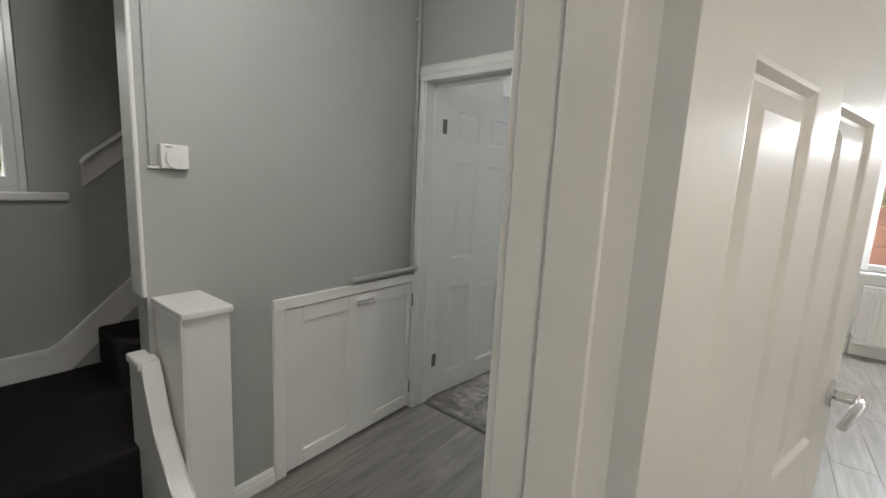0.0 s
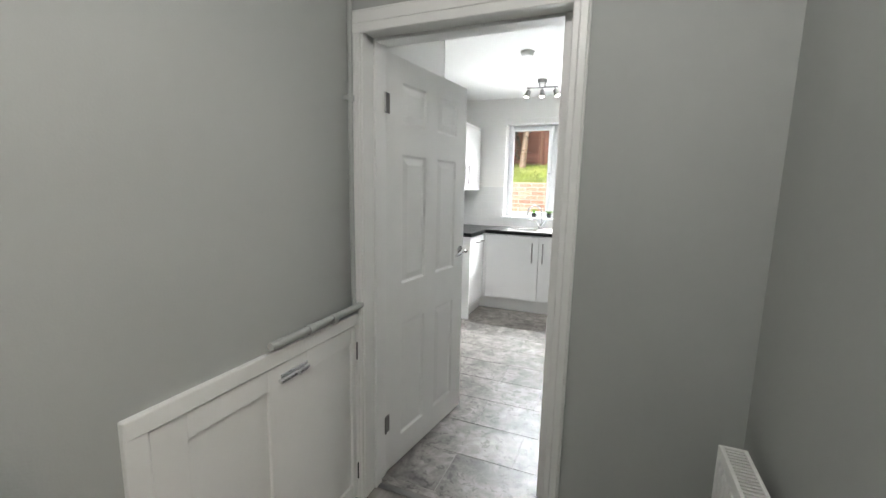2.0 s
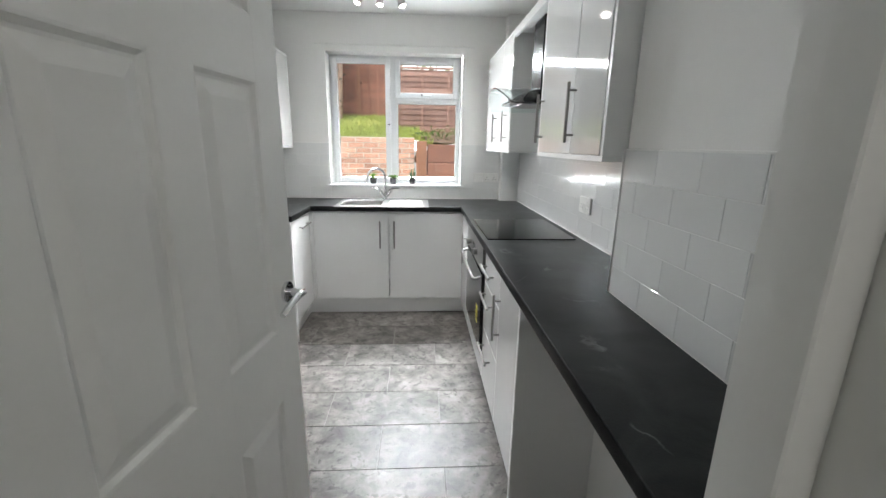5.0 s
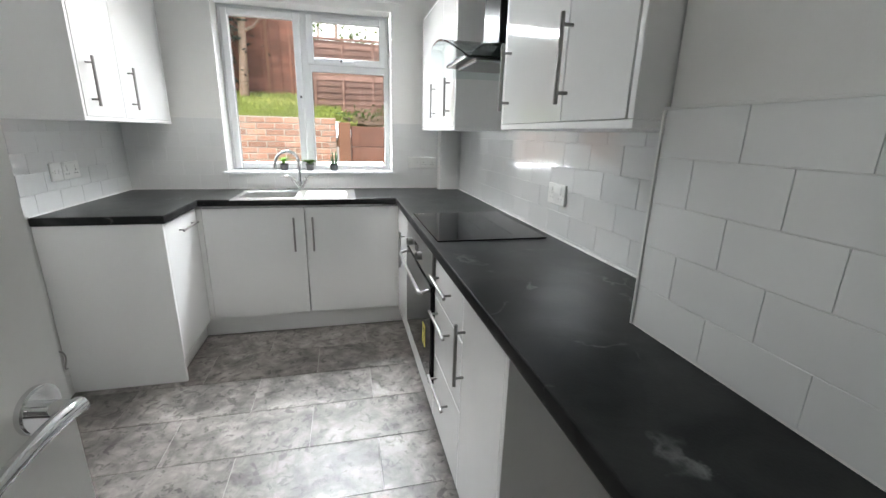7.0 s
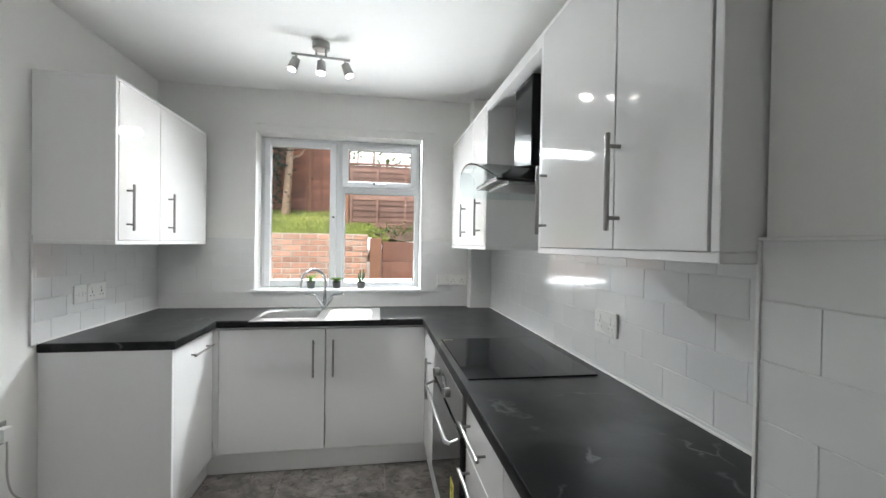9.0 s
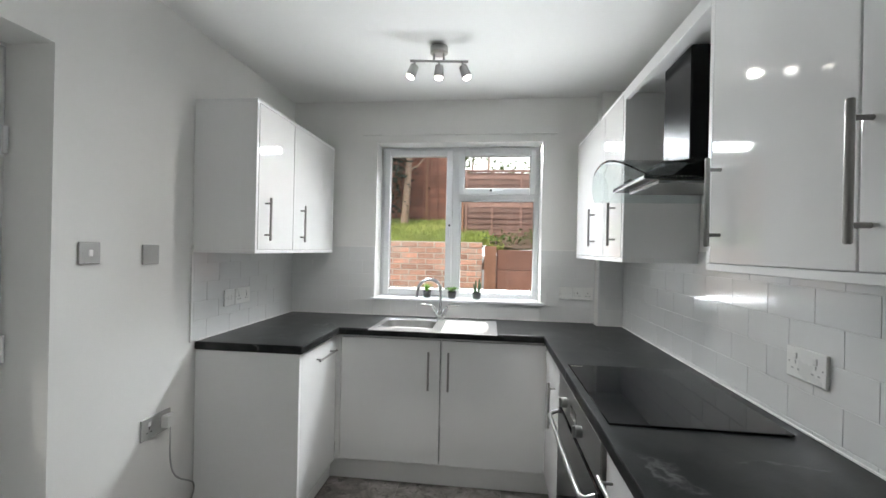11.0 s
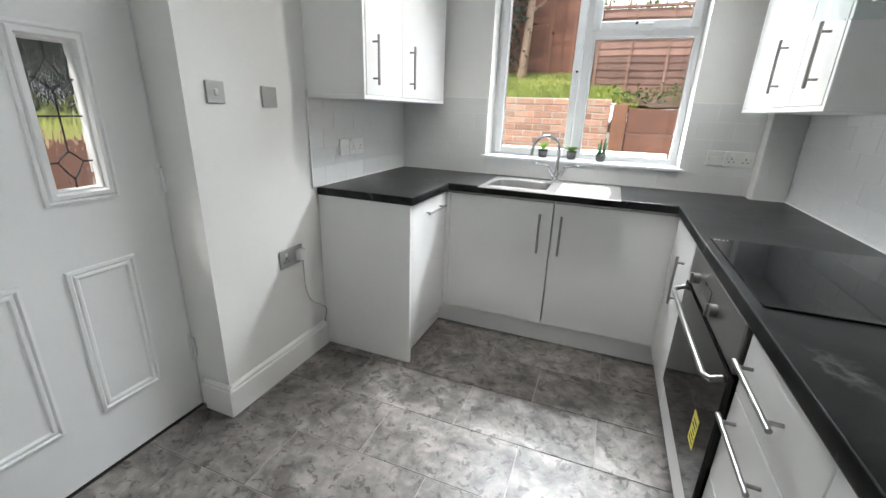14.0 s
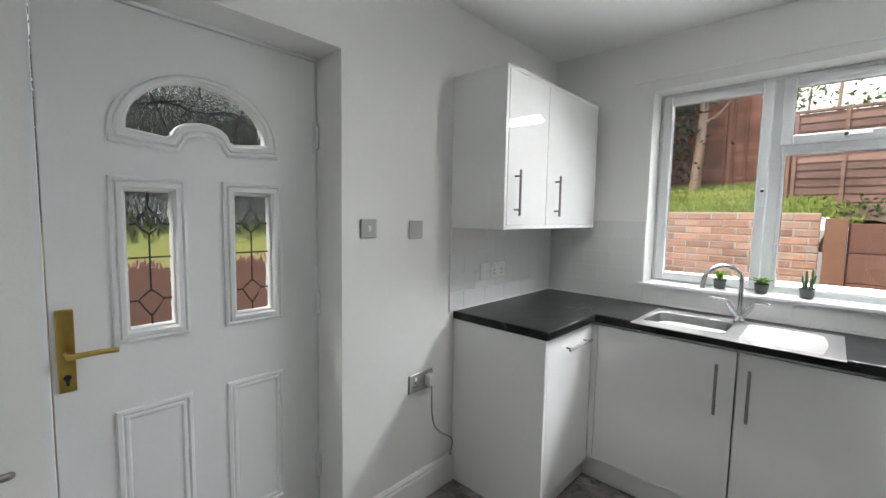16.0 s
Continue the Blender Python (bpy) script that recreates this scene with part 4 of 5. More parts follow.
GRID[0] = HALL
sr = thing("door_threshold_strip", (-1.0, 2.285, 0), "dull metal threshold strip between hall and kitchen floors", "threshold")
part("strip", box(-1.357, -0.622, 2.240, 2.272, 0.0, 0.007, 0.003), DARK_STEEL, sr)
GRID[0] = KITCHEN


# ---- kitchen: cabinets ----
def bar_handle(parent, a, b, out, r=0.006, stand=0.030):
    """A straight bar on two posts, from a to b on the door face."""
    a, b, o = Vector(a), Vector(b), Vector(out)
    h = part("handle", rod(a + o * stand, b + o * stand, r, seg=14, bevel=0.0015), HANDLE, parent, "satin nickel bar handle", True)
    d = (b - a).normalized()
    for p in (a + d * 0.028, b - d * 0.028):
        part("post", rod(p, p + o * stand, r * 0.75, seg=10), HANDLE, h, smooth=True)


def cupboard(name, label, at, group, carcass, doors, normal, kick=None):
    """A cabinet unit: carcass boxes, doors (box, handle ends) and a kick board."""
    t = thing(name, at, label, "kitchen cabinet", group)
    for c in carcass:
        part(c[0], box(*c[1], 0.0015), CARCASS, t)
    for b, h in doors:
        d = part("door", box(*b, 0.0022, seg=2), GLOSS_WHITE, t, "glossy white slab door")
        if h:
            bar_handle(d, h[0], h[1], normal)
    if kick:
        part("plinth", box(*kick, 0.001), CARCASS, t)
    return t


def open_box(x0, x1, y0, y1, z0, z1, front, th=0.018):
    """Panels of a carcass open to the side front ('+x', '-x' or '-y')."""
    out = [("bottom_panel", (x0, x1, y0, y1, z0, z0 + th)), ("top_panel", (x0, x1, y0, y1, z1 - th, z1))]
    if front in ('+x', '-x'):
        back = x0 if front == '+x' else x1 - 0.012
        out += [("side_panel", (x0, x1, y0, y0 + th, z0 + th, z1 - th)), ("side_panel", (x0, x1, y1 - th, y1, z0 + th, z1 - th)), ("back_panel", (back, back + 0.012, y0 + th, y1 - th, z0 + th, z1 - th))]
    else:
        out += [("side_panel", (x0, x0 + th, y0, y1, z0 + th, z1 - th)), ("side_panel", (x1 - th, x1, y0, y1, z0 + th, z1 - th)), ("back_panel", (x0 + th, x1 - th, y1 - 0.012, y1, z0 + th, z1 - th))]
    return out


WALLS, BASES = "wall cabinets of the fitted kitchen", "base cabinets of the fitted kitchen"
Z0, Z1 = 1.335, 2.055
# left wall unit
cupboard("wall_cabinet", "white gloss double wall cabinet beside the window", (-2.2, 5.15, Z0), WALLS,
         open_box(XL + 0.002, -2.012, 4.676, 5.63, Z0, Z1 + 0.008, '+x'),
         [((-2.034, -2.010, 4.696, 5.040, Z0 + 0.019, Z1 - 0.012), ((-2.010, 4.755, 1.398), (-2.010, 4.755, 1.606))),
          ((-2.034, -2.010, 5.044, 5.611, Z0 + 0.019, Z1 - 0.012), ((-2.010, 5.130, 1.398), (-2.010, 5.130, 1.606)))], (1, 0, 0))
# right wall units, either side of the hood
XF = -0.377
cupboard("wall_cabinet", "white gloss double wall cabinet next to the cooker hood", (-0.2, 3.6, Z0), WALLS,
         open_box(XF, XR - 0.002, 3.262, 3.985, Z0, Z1, '-x'),
         [((XF - 0.002, XF + 0.02, 3.284, 3.548, Z0 + 0.019, Z1 - 0.016), ((XF - 0.002, 3.529, 1.394), (XF - 0.002, 3.529, 1.606))),
          ((XF - 0.002, XF + 0.02, 3.552, 3.962, Z0 + 0.019, Z1 - 0.016), ((XF - 0.002, 3.921, 1.394), (XF - 0.002, 3.921, 1.606)))], (-1, 0, 0))
cupboard("wall_cabinet", "white gloss double wall cabinet in the far corner", (-0.2, 5.1, Z0), WALLS,
         open_box(XF, XR - 0.002, 4.648, 5.56, Z0, Z1, '-x'),
         [((XF - 0.002, XF + 0.02, 4.668, 4.938, Z0 + 0.019, Z1 - 0.016), ((XF - 0.002, 4.755, 1.405), (XF - 0.002, 4.755, 1.600))),
          ((XF - 0.002, XF + 0.02, 4.942, 5.540, Z0 + 0.019, Z1 - 0.016), ((XF - 0.002, 5.110, 1.405), (XF - 0.002, 5.110, 1.600)))], (-1, 0, 0))
br = thing("bridging_panel", (XF, 4.3, 2.0), "white bridging panel across the hood opening", "panel", WALLS)
part("front_rail", box(XF, XF + 0.018, 3.985, 4.648, 2.010, Z1, 0.0015), CARCASS, br)
part("top_board", box(XF + 0.018, XR - 0.002, 3.985, 4.648, Z1 - 0.018, Z1, 0.001), CARCASS, br)

# base run: left return
cupboard("base_cabinet", "white base cabinet with an end panel and a horizontal handle", (-2.05, 4.95, 0), BASES,
         [("end_panel", (XL + 0.002, -1.800, 4.712, 4.732, 0.0, 0.866)), ("carcass_panel", (XL + 0.01, -1.83, 5.17, 5.188, 0.14, 0.866)), ("bottom_panel", (XL + 0.01, -1.83, 4.732, 5.17, 0.14, 0.158))],
         [((-1.826, -1.802, 4.735, 5.188, 0.132, 0.858), ((-1.802, 4.885, 0.790), (-1.802, 5.120, 0.790)))], (1, 0, 0), (-1.868, -1.85, 4.732, 5.25, 0, 0.130))
# sink unit
cupboard("sink_cabinet", "white double base cabinet below the sink", (-1.19, 5.4, 0), BASES,
         open_box(-1.80, -0.585, 5.215, YW - 0.02, 0.14, 0.862, '-y'),
         [((-1.774, -1.192, 5.196, 5.216, 0.142, 0.852), ((-1.256, 5.196, 0.573), (-1.256, 5.196, 0.792))),
          ((-1.186, -0.602, 5.196, 5.216, 0.142, 0.852), ((-1.143, 5.196, 0.573), (-1.143, 5.196, 0.792)))], (0, -1, 0), (-1.85, -0.56, 5.250, 5.268, 0, 0.138))
# right run
FX = -0.602
cupboard("base_cabinet", "narrow white base cabinet in the corner beside the oven", (-0.4, 4.9, 0), BASES,
         open_box(FX + 0.022, XR - 0.004, 4.700, 5.20, 0.14, 0.862, '-x'),
         [((FX, FX + 0.02, 4.690, 5.190, 0.132, 0.856), ((FX, 4.868, 0.535), (FX, 4.868, 0.752)))], (-1, 0, 0), (FX + 0.05, FX + 0.068, 3.27, 5.25, 0, 0.130))
cupboard("base_cabinet", "white single base cabinet with a tall handle", (-0.4, 3.45, 0), BASES,
         open_box(FX + 0.022, XR - 0.004, 3.275, 3.618, 0.14, 0.862, '-x'),
         [((FX, FX + 0.02, 3.277, 3.616, 0.132, 0.856), ((FX, 3.590, 0.562), (FX, 3.590, 0.772)))], (-1, 0, 0))
for x0, x1 in ((-1.802, -1.777), (-0.600, -0.582)):
    cp = thing("corner_post", (x0, 5.2, 0.14), "white corner post between two cabinets", "panel", BASES)
    part("board", box(x0, x1, 5.192, 5.212, 0.142, 0.852, 0.001), CARCASS, cp)
ep = thing("end_panel", (-0.35, 3.26, 0), "white end panel of the base units", "panel", BASES)
part("board", box(-0.605, XR - 0.004, 3.252, 3.272, 0, 0.866, 0.001), CARCASS, ep)
dr = thing("drawer_unit", (-0.4, 3.8, 0), "white three-drawer unit with bar handles", "drawers", BASES)
for n, b in open_box(FX + 0.022, XR - 0.004, 3.622, 4.016, 0.14, 0.862, '-x'):
    part(n, box(*b, 0.001), CARCASS, dr)
for z0, z1, hz in ((0.132, 0.436, 0.352), (0.440, 0.692, 0.640), (0.696, 0.856, 0.788)):
    d = part("drawer_front", box(FX, FX + 0.02, 3.620, 4.014, z0, z1, 0.0022, seg=2), GLOSS_WHITE, dr, "glossy white drawer front")
    bar_handle(d, (FX, 3.745, hz), (FX, 3.985, hz), (-1, 0, 0))

# oven
ov = thing("oven", (-0.4, 4.35, 0.26), "black built-in electric oven with a steel control panel", "oven")
part("body", box(-0.585, -0.12, 4.04, 4.68, 0.27, 0.862), DARK_STEEL, ov)
part("housing_rail", box(FX, FX + 0.02, 4.02, 4.686, 0.132, 0.268, 0.002), GLOSS_WHITE, ov, "white filler under the oven")
part("control_panel", box(FX - 0.012, -0.585, 4.025, 4.682, 0.728, 0.862, 0.003), DARK_STEEL, ov, "brushed steel control panel")
door = part("oven_door", box(FX - 0.016, -0.585, 4.025, 4.682, 0.275, 0.722, 0.004), BLACK_GLASS, ov, "black glass oven door")
bm = tube([(FX - 0.018, 4.66, 0.700), (FX - 0.045, 4.66, 0.690), (FX - 0.058, 4.64, 0.688), (FX - 0.060, 4.35, 0.688), (FX - 0.058, 4.07, 0.688), (FX - 0.045, 4.05, 0.690), (FX - 0.018, 4.05, 0.700)], 0.0085, seg=12)
part("handle", bm, HANDLE, door, "steel bar handle", True)
part("energy_label", box(FX - 0.0172, FX - 0.0162, 4.13, 4.19, 0.40, 0.50), YELLOW, door, "yellow energy sticker")
for i in range(5):
    part("label_print", box(FX - 0.0177, FX - 0.0172, 4.137, 4.183 - 0.008 * (i % 3), 0.412 + i * 0.016, 0.418 + i * 0.016), DARK, door)
for y in (4.515, 4.255):
    k = part("knob", rod((FX - 0.012, y, 0.788), (FX - 0.034, y, 0.788), 0.019, seg=24, bevel=0.002), STEEL, ov, "steel control knob", True)
    part("knob_grip", box(FX - 0.043, FX - 0.033, y - 0.005, y + 0.005, 0.769, 0.807, 0.002), STEEL, k)
part("clock", box(FX - 0.0132, FX - 0.012, 4.34, 4.43, 0.77, 0.81), BLACK_GLASS, ov)

# worktop: one sheet round three walls
wt = thing("worktop", (-1.2, 5.4, 0.868), "black marble-effect laminate worktop with thin pale veins", "worktop")
cut = (-1.585, -1.235, 5.222, 5.535)
bm = bmesh.new()
ZB, ZT = 0.867, 0.907
profile = [(XL + 0.003, 4.700), (-1.785, 4.700), (-1.785, 5.180), (-0.618, 5.180), (-0.618, 2.345), (XN - 0.002, 2.345), (XN - 0.002, 3.258), (XR - 0.002, 3.258), (XR - 0.002, 5.582), (-0.235, 5.582), (-0.235, YW - 0.002), (XL + 0.003, YW - 0.002)]


def sheet(outline, hole, z0, z1):
    m = slab_with_holes([outline, hole], z0, z1)
    m.transform(Matrix(((0, 1, 0, 0), (0, 0, 1, 0), (1, 0, 0, 0), (0, 0, 0, 1))))
    return m


top = part("top", sheet(profile, rect(cut[0], cut[1], cut[2], cut[3]), ZB, ZT), MARBLE, wt)
bv = top.modifiers.new("rounded edge", 'BEVEL')
bv.width, bv.segments, bv.angle_limit = 0.006, 2, radians(50)
us = thing("worktop_support", (-0.45, 2.4, 0), "white support batten under the end of the worktop", "support", BASES)
part("leg", box(-0.56, -0.52, 2.40, 2.44, 0, 0.866, 0.002), CARCASS, us)
part("batten", box(-0.56, XN - 0.002, 2.345, 2.365, 0.80, 0.866, 0.001), CARCASS, us)
sl = thing("worktop_sealant", (-1.2, 5.4, 0.907), "thin white sealant along the worktop edge", "sealant")
for b in ((XN - 0.008, XN - 0.001, 2.345, 3.258), (XR - 0.012, XR - 0.001, 3.258, 5.58), (XL + 0.001, XL + 0.012, 4.70, YW - 0.01), (XL + 0.01, -0.24, YW - 0.012, YW - 0.001), (-0.242, -0.232, 5.585, YW), (-0.232, XR, 5.575, 5.584)):
    part("bead", box(*b, ZT - 0.001, ZT + 0.006, 0.0015), PLASTIC, sl)

# hob
hb = thing("hob", (-0.35, 4.32, ZT), "black glass induction hob set on the worktop", "hob")
part("glass_top", box(-0.594, -0.128, 4.03, 4.61, ZT, ZT + 0.006, 0.002), BLACK_GLASS, hb)
for i in range(4):
    part("control_mark", box(-0.586 + i * 0.012, -0.579 + i * 0.012, 4.580, 4.592, ZT + 0.006, ZT + 0.0064), PRINT, hb)

# sink
sk = thing("sink", (-1.24, 5.35, ZT), "stainless steel sink with one bowl and a ribbed drainer", "sink")
bm = bmesh.new()
box(-1.602, cut[0] + 0.012, 5.135, 5.575, ZT, ZT + 0.004, 0.0015, bm), box(cut[1] - 0.012, -0.872, 5.135, 5.575, ZT, ZT + 0.004, 0.0015, bm)
box(cut[0] + 0.012, cut[1] - 0.012, 5.135, cut[2] + 0.012, ZT + 0.0002, ZT + 0.0038, 0, bm), box(cut[0] + 0.012, cut[1] - 0.012, cut[3] - 0.012, 5.575, ZT + 0.0002, ZT + 0.0038, 0, bm)
part("rim", bm, STEEL, sk)
bm = bmesh.new()
rings = []
for inset, z, r in ((0.004, ZT + 0.004, 0.05), (0.012, ZT - 0.002, 0.055), (0.022, ZT - 0.06, 0.06), (0.034, ZT - 0.135, 0.06), (0.065, ZT - 0.150, 0.05)):
    x0, x1, y0, y1 = cut[0] + inset + 0.004, cut[1] - inset - 0.004, cut[2] + inset + 0.004, cut[3] - inset - 0.004
    loop = []
    for cx, cy, a in ((x1 - r, y1 - r, 0), (x0 + r, y1 - r, 90), (x0 + r, y0 + r, 180), (x1 - r, y0 + r, 270)):
        loop += [bm.verts.new((cx + r * math.cos(radians(a + 15 * i)), cy + r * math.sin(radians(a + 15 * i)), z)) for i in range(7)]
    rings.append(loop)
for a, b in zip(rings, rings[1:]):
    for i in range(len(a)):
        bm.faces.new((a[i], a[(i + 1) % len(a)], b[(i + 1) % len(a)], b[i]))
bm.faces.new(rings[-1])
bowl = part("bowl", bm, STEEL, sk, smooth=True)
part("waste", rod((-1.41, 5.378, ZT - 0.150), (-1.41, 5.378, ZT - 0.147), 0.035, seg=24), CHROME, bowl)
bm = bmesh.new()
for i in range(13):
    y = 5.185 + i * 0.026
    own = tube([(-1.19, y, ZT + 0.003), (-0.935 + 0.014 * math.sin(i * math.pi / 12), y, ZT + 0.003)], 0.0055, seg=8)
    merge(bm, own)
part("drainer_ribs", bm, STEEL, sk, smooth=True)
tp = thing("tap", (-1.24, 5.55, ZT + 0.004), "chrome swan-neck kitchen tap with two levers", "tap")
TB = ZT + 0.004
part("base", lathe([(0.026, 0), (0.026, 0.006), (0.021, 0.012), (0.019, 0.03)], (-1.238, 5.55, TB)), CHROME, tp, smooth=True)
pts = [(-1.238, 5.55, TB + 0.02), (-1.238, 5.55, TB + 0.17)] + [(-1.238 - 0.068 * (1 - math.cos(a)), 5.55 - 0.055 * (1 - math.cos(a)), TB + 0.19 + 0.078 * math.sin(a)) for a in [math.pi * i / 12 for i in range(13)]] + [(-1.378, 5.437, TB + 0.155)]
part("spout", tube(pts, 0.0105, seg=14), CHROME, tp, smooth=True)
for s in (-1, 1):
    arm = part("valve_arm", rod((-1.238, 5.548, TB + 0.012), (-1.238 + s * 0.048, 5.54, TB + 0.085), 0.0125, seg=14), CHROME, tp, smooth=True)
    part("lever", tube([(-1.238 + s * 0.045, 5.54, TB + 0.085), (-1.238 + s * 0.058, 5.538, TB + 0.098), (-1.238 + s * 0.125, 5.53, TB + 0.103)], 0.0065, seg=10, taper=0.005), CHROME, arm, smooth=True)

# cooker hood
hd = thing("cooker_hood", (-0.25, 4.32, 1.6), "black chimney cooker hood with a curved glass canopy", "cooker hood")
part("chimney", box(-0.322, XR - 0.002, 4.205, 4.400, 1.655, 2.020, 0.004), BLACK_METAL, hd)
part("body", prism([(-0.082, 1.668), (-0.30, 1.664), (-0.385, 1.652), (-0.470, 1.612), (-0.472, 1.598), (-0.082, 1.596)], 'y', 4.155, 4.470, bevel=0.004), BLACK_METAL, hd)
part("grease_filter", box(-0.42, -0.10, 4.18, 4.445, 1.588, 1.597, 0.001), DARK_STEEL, hd)
for i in range(5):
    part("button", rod((-0.432 - i * 0.0001, 4.385 + i * 0.016, 1.632), (-0.438, 4.385 + i * 0.016, 1.636), 0.004, seg=10), CHROME, hd)
bm = bmesh.new()
N, M = 20, 10
grid = []
for i in range(N + 1):
    s = -1 + 2 * i / N
    row = []
    for j in range(M + 1):
        front = -0.55 + 0.05 * abs(s) ** 3
        x = -0.078 + (front + 0.078) * j / M
        row.append((x, 4.32 + 0.298 * s, 1.672 - 0.094 * s * s))
    grid.append(row)
low, high = [[bm.verts.new(p) for p in r] for r in grid], [[bm.verts.new((p[0], p[1], p[2] + 0.006)) for p in r] for r in grid]
for i in range(N):
    for j in range(M):
        bm.faces.new((high[i][j], high[i + 1][j], high[i + 1][j + 1], high[i][j + 1])), bm.faces.new((low[i][j], low[i][j + 1], low[i + 1][j + 1], low[i + 1][j]))
for i in range(N):
    bm.faces.new((low[i][0], low[i + 1][0], high[i + 1][0], high[i][0])), bm.faces.new((low[i][M], high[i][M], high[i + 1][M], low[i + 1][M]))
for j in range(M):
    bm.faces.new((low[0][j], high[0][j], high[0][j + 1], low[0][j + 1])), bm.faces.new((low[N][j], low[N][j + 1], high[N][j + 1], high[N][j]))
c = part("glass_canopy", bm, CANOPY_GLASS, hd, "curved clear glass canopy", True)
c.visible_shadow = False

# ---- kitchen: small fittings ----
def plate(name, axis, face, out, a0, a1, z0, z1, label, category, gang, material=PLASTIC, quiet=False):
    """A wall plate: axis is the wall's normal. gang: 'switch', 'socket', 'spur' or a mix, along the plate."""
    t = thing(name, (0, 0, 0), label, category)
    q = (lambda d0, d1, u0, u1, v0, v1, bev=0.0, bm=None: box(face + out * d0, face + out * d1, u0, u1, v0, v1, bev, bm)) if axis == 'x' else (lambda d0, d1, u0, u1, v0, v1, bev=0.0, bm=None: box(u0, u1, face + out * d0, face + out * d1, v0, v1, bev, bm))
    part("face_plate", q(0, 0.009, a0, a1, z0, z1, 0.0025), material, t)
    w = (a1 - a0) / len(gang)
    zc = (z0 + z1) / 2
    for i, g in enumerate(gang):
        c = a0 + (i + 0.5) * w
        if g == 'switch':
            part("rocker", q(0.009, 0.013, c - 0.008, c + 0.008, zc - 0.012, zc + 0.012, 0.002), PLASTIC, t)
        elif g == 'spur':
            part("rocker", q(0.009, 0.012, c - 0.018, c + 0.002, zc - 0.010, zc + 0.010, 0.002), PLASTIC, t)
            part("fuse_cover", q(0.009, 0.0115, c + 0.010, c + 0.024, zc - 0.012, zc + 0.012, 0.001), PLASTIC, t)
        elif g == 'socket':
            part("rocker", q(0.009, 0.013, c - 0.008, c + 0.008, zc + 0.010, zc + 0.028, 0.002), PLASTIC, t)
            for du, dv, hu, hv in ((0, 0.002, 0.002, 0.005), (-0.011, -0.016, 0.004, 0.002), (0.011, -0.016, 0.004, 0.002)):
                part("pin_slot", q(0.0088, 0.0096, c + du - hu, c + du + hu, zc + dv - hv, zc + dv + hv), GREY_PLATE if quiet else DARK, t)
    for u in (a0 + 0.012, a1 - 0.012):
        part("screw", q(0.009, 0.0095, u - 0.002, u + 0.002, zc - 0.002, zc + 0.002), STEEL, t)
    return t


plate("light_switch", 'x', XL, 1, 4.130, 4.208, 1.296, 1.374, "single grey light switch on the white wall", "light switch", ['switch'], GREY_PLATE)
plate("blank_plate", 'x', XL, 1, 4.392, 4.474, 1.286, 1.368, "grey blanking plate on the white wall", "wall plate", [''], GREY_PLATE)
plug_socket = plate("wall_socket", 'x', XL, 1, 4.400, 4.556, 0.555, 0.645, "double grey wall socket with one plug in it", "wall socket", ['socket', 'socket'], GREY_PLATE)
plate("wall_socket", 'x', XL + 0.008, 1, 4.905, 4.992, 1.045, 1.133, "white fused spur on the tiled wall", "wall switch", ['spur'])
plate("wall_socket", 'x', XL + 0.008, 1, 4.994, 5.135, 1.045, 1.133, "white double socket on the tiled wall", "wall socket", ['socket', 'socket'])
plate("wall_socket", 'y', YW - 0.008, -1, -0.462, -0.378, 1.060, 1.140, "white fused spur beside the window", "wall switch", ['spur'])
plate("wall_socket", 'y', YW - 0.008, -1, -0.376, -0.245, 1.060, 1.140, "white double socket beside the window", "wall socket", ['socket', 'socket'])
plate("wall_socket", 'x', XR - 0.008, -1, 3.985, 4.125, 1.045, 1.130, "white double socket on the tiles behind the worktop", "wall socket", ['socket', 'socket'], quiet=True)
pg = thing("plug", (XL, 4.52, 0.59), "white plug with a thin cable trailing behind the cabinet", "plug")
part("plug_body", box(XL + 0.010, XL + 0.045, 4.497, 4.545, 0.575, 0.630, 0.010, seg=2), PLASTIC, pg, smooth=True)
cab = [(XL + 0.035, 4.521, 0.578), (XL + 0.035, 4.523, 0.53), (XL + 0.03, 4.530, 0.44), (XL + 0.025, 4.555, 0.36), (XL + 0.022, 4.60, 0.305), (XL + 0.022, 4.660, 0.262), (XL + 0.022, 4.690, 0.232), (XL + 0.022, 4.692, 0.195), (XL + 0.022, 4.675, 0.160), (XL + 0.024, 4.690, 0.153)]
sm = []
for i in range(len(cab) - 1):
    p0, p1, p2, p3 = [Vector(cab[max(0, min(len(cab) - 1, i + d))]) for d in (-1, 0, 1, 2)]
    for s in [k / 5 for k in range(5)]:
        sm.append(0.5 * (2 * p1 + (p2 - p0) * s + (2 * p0 - 5 * p1 + 4 * p2 - p3) * s * s + (3 * p1 - p0 - 3 * p2 + p3) * s ** 3))
# the cable is white; the grey paints in its shading against the wall
part("cable", tube(sm, 0.0036, seg=8), GREY_PLATE, pg, "thin white cable", True)

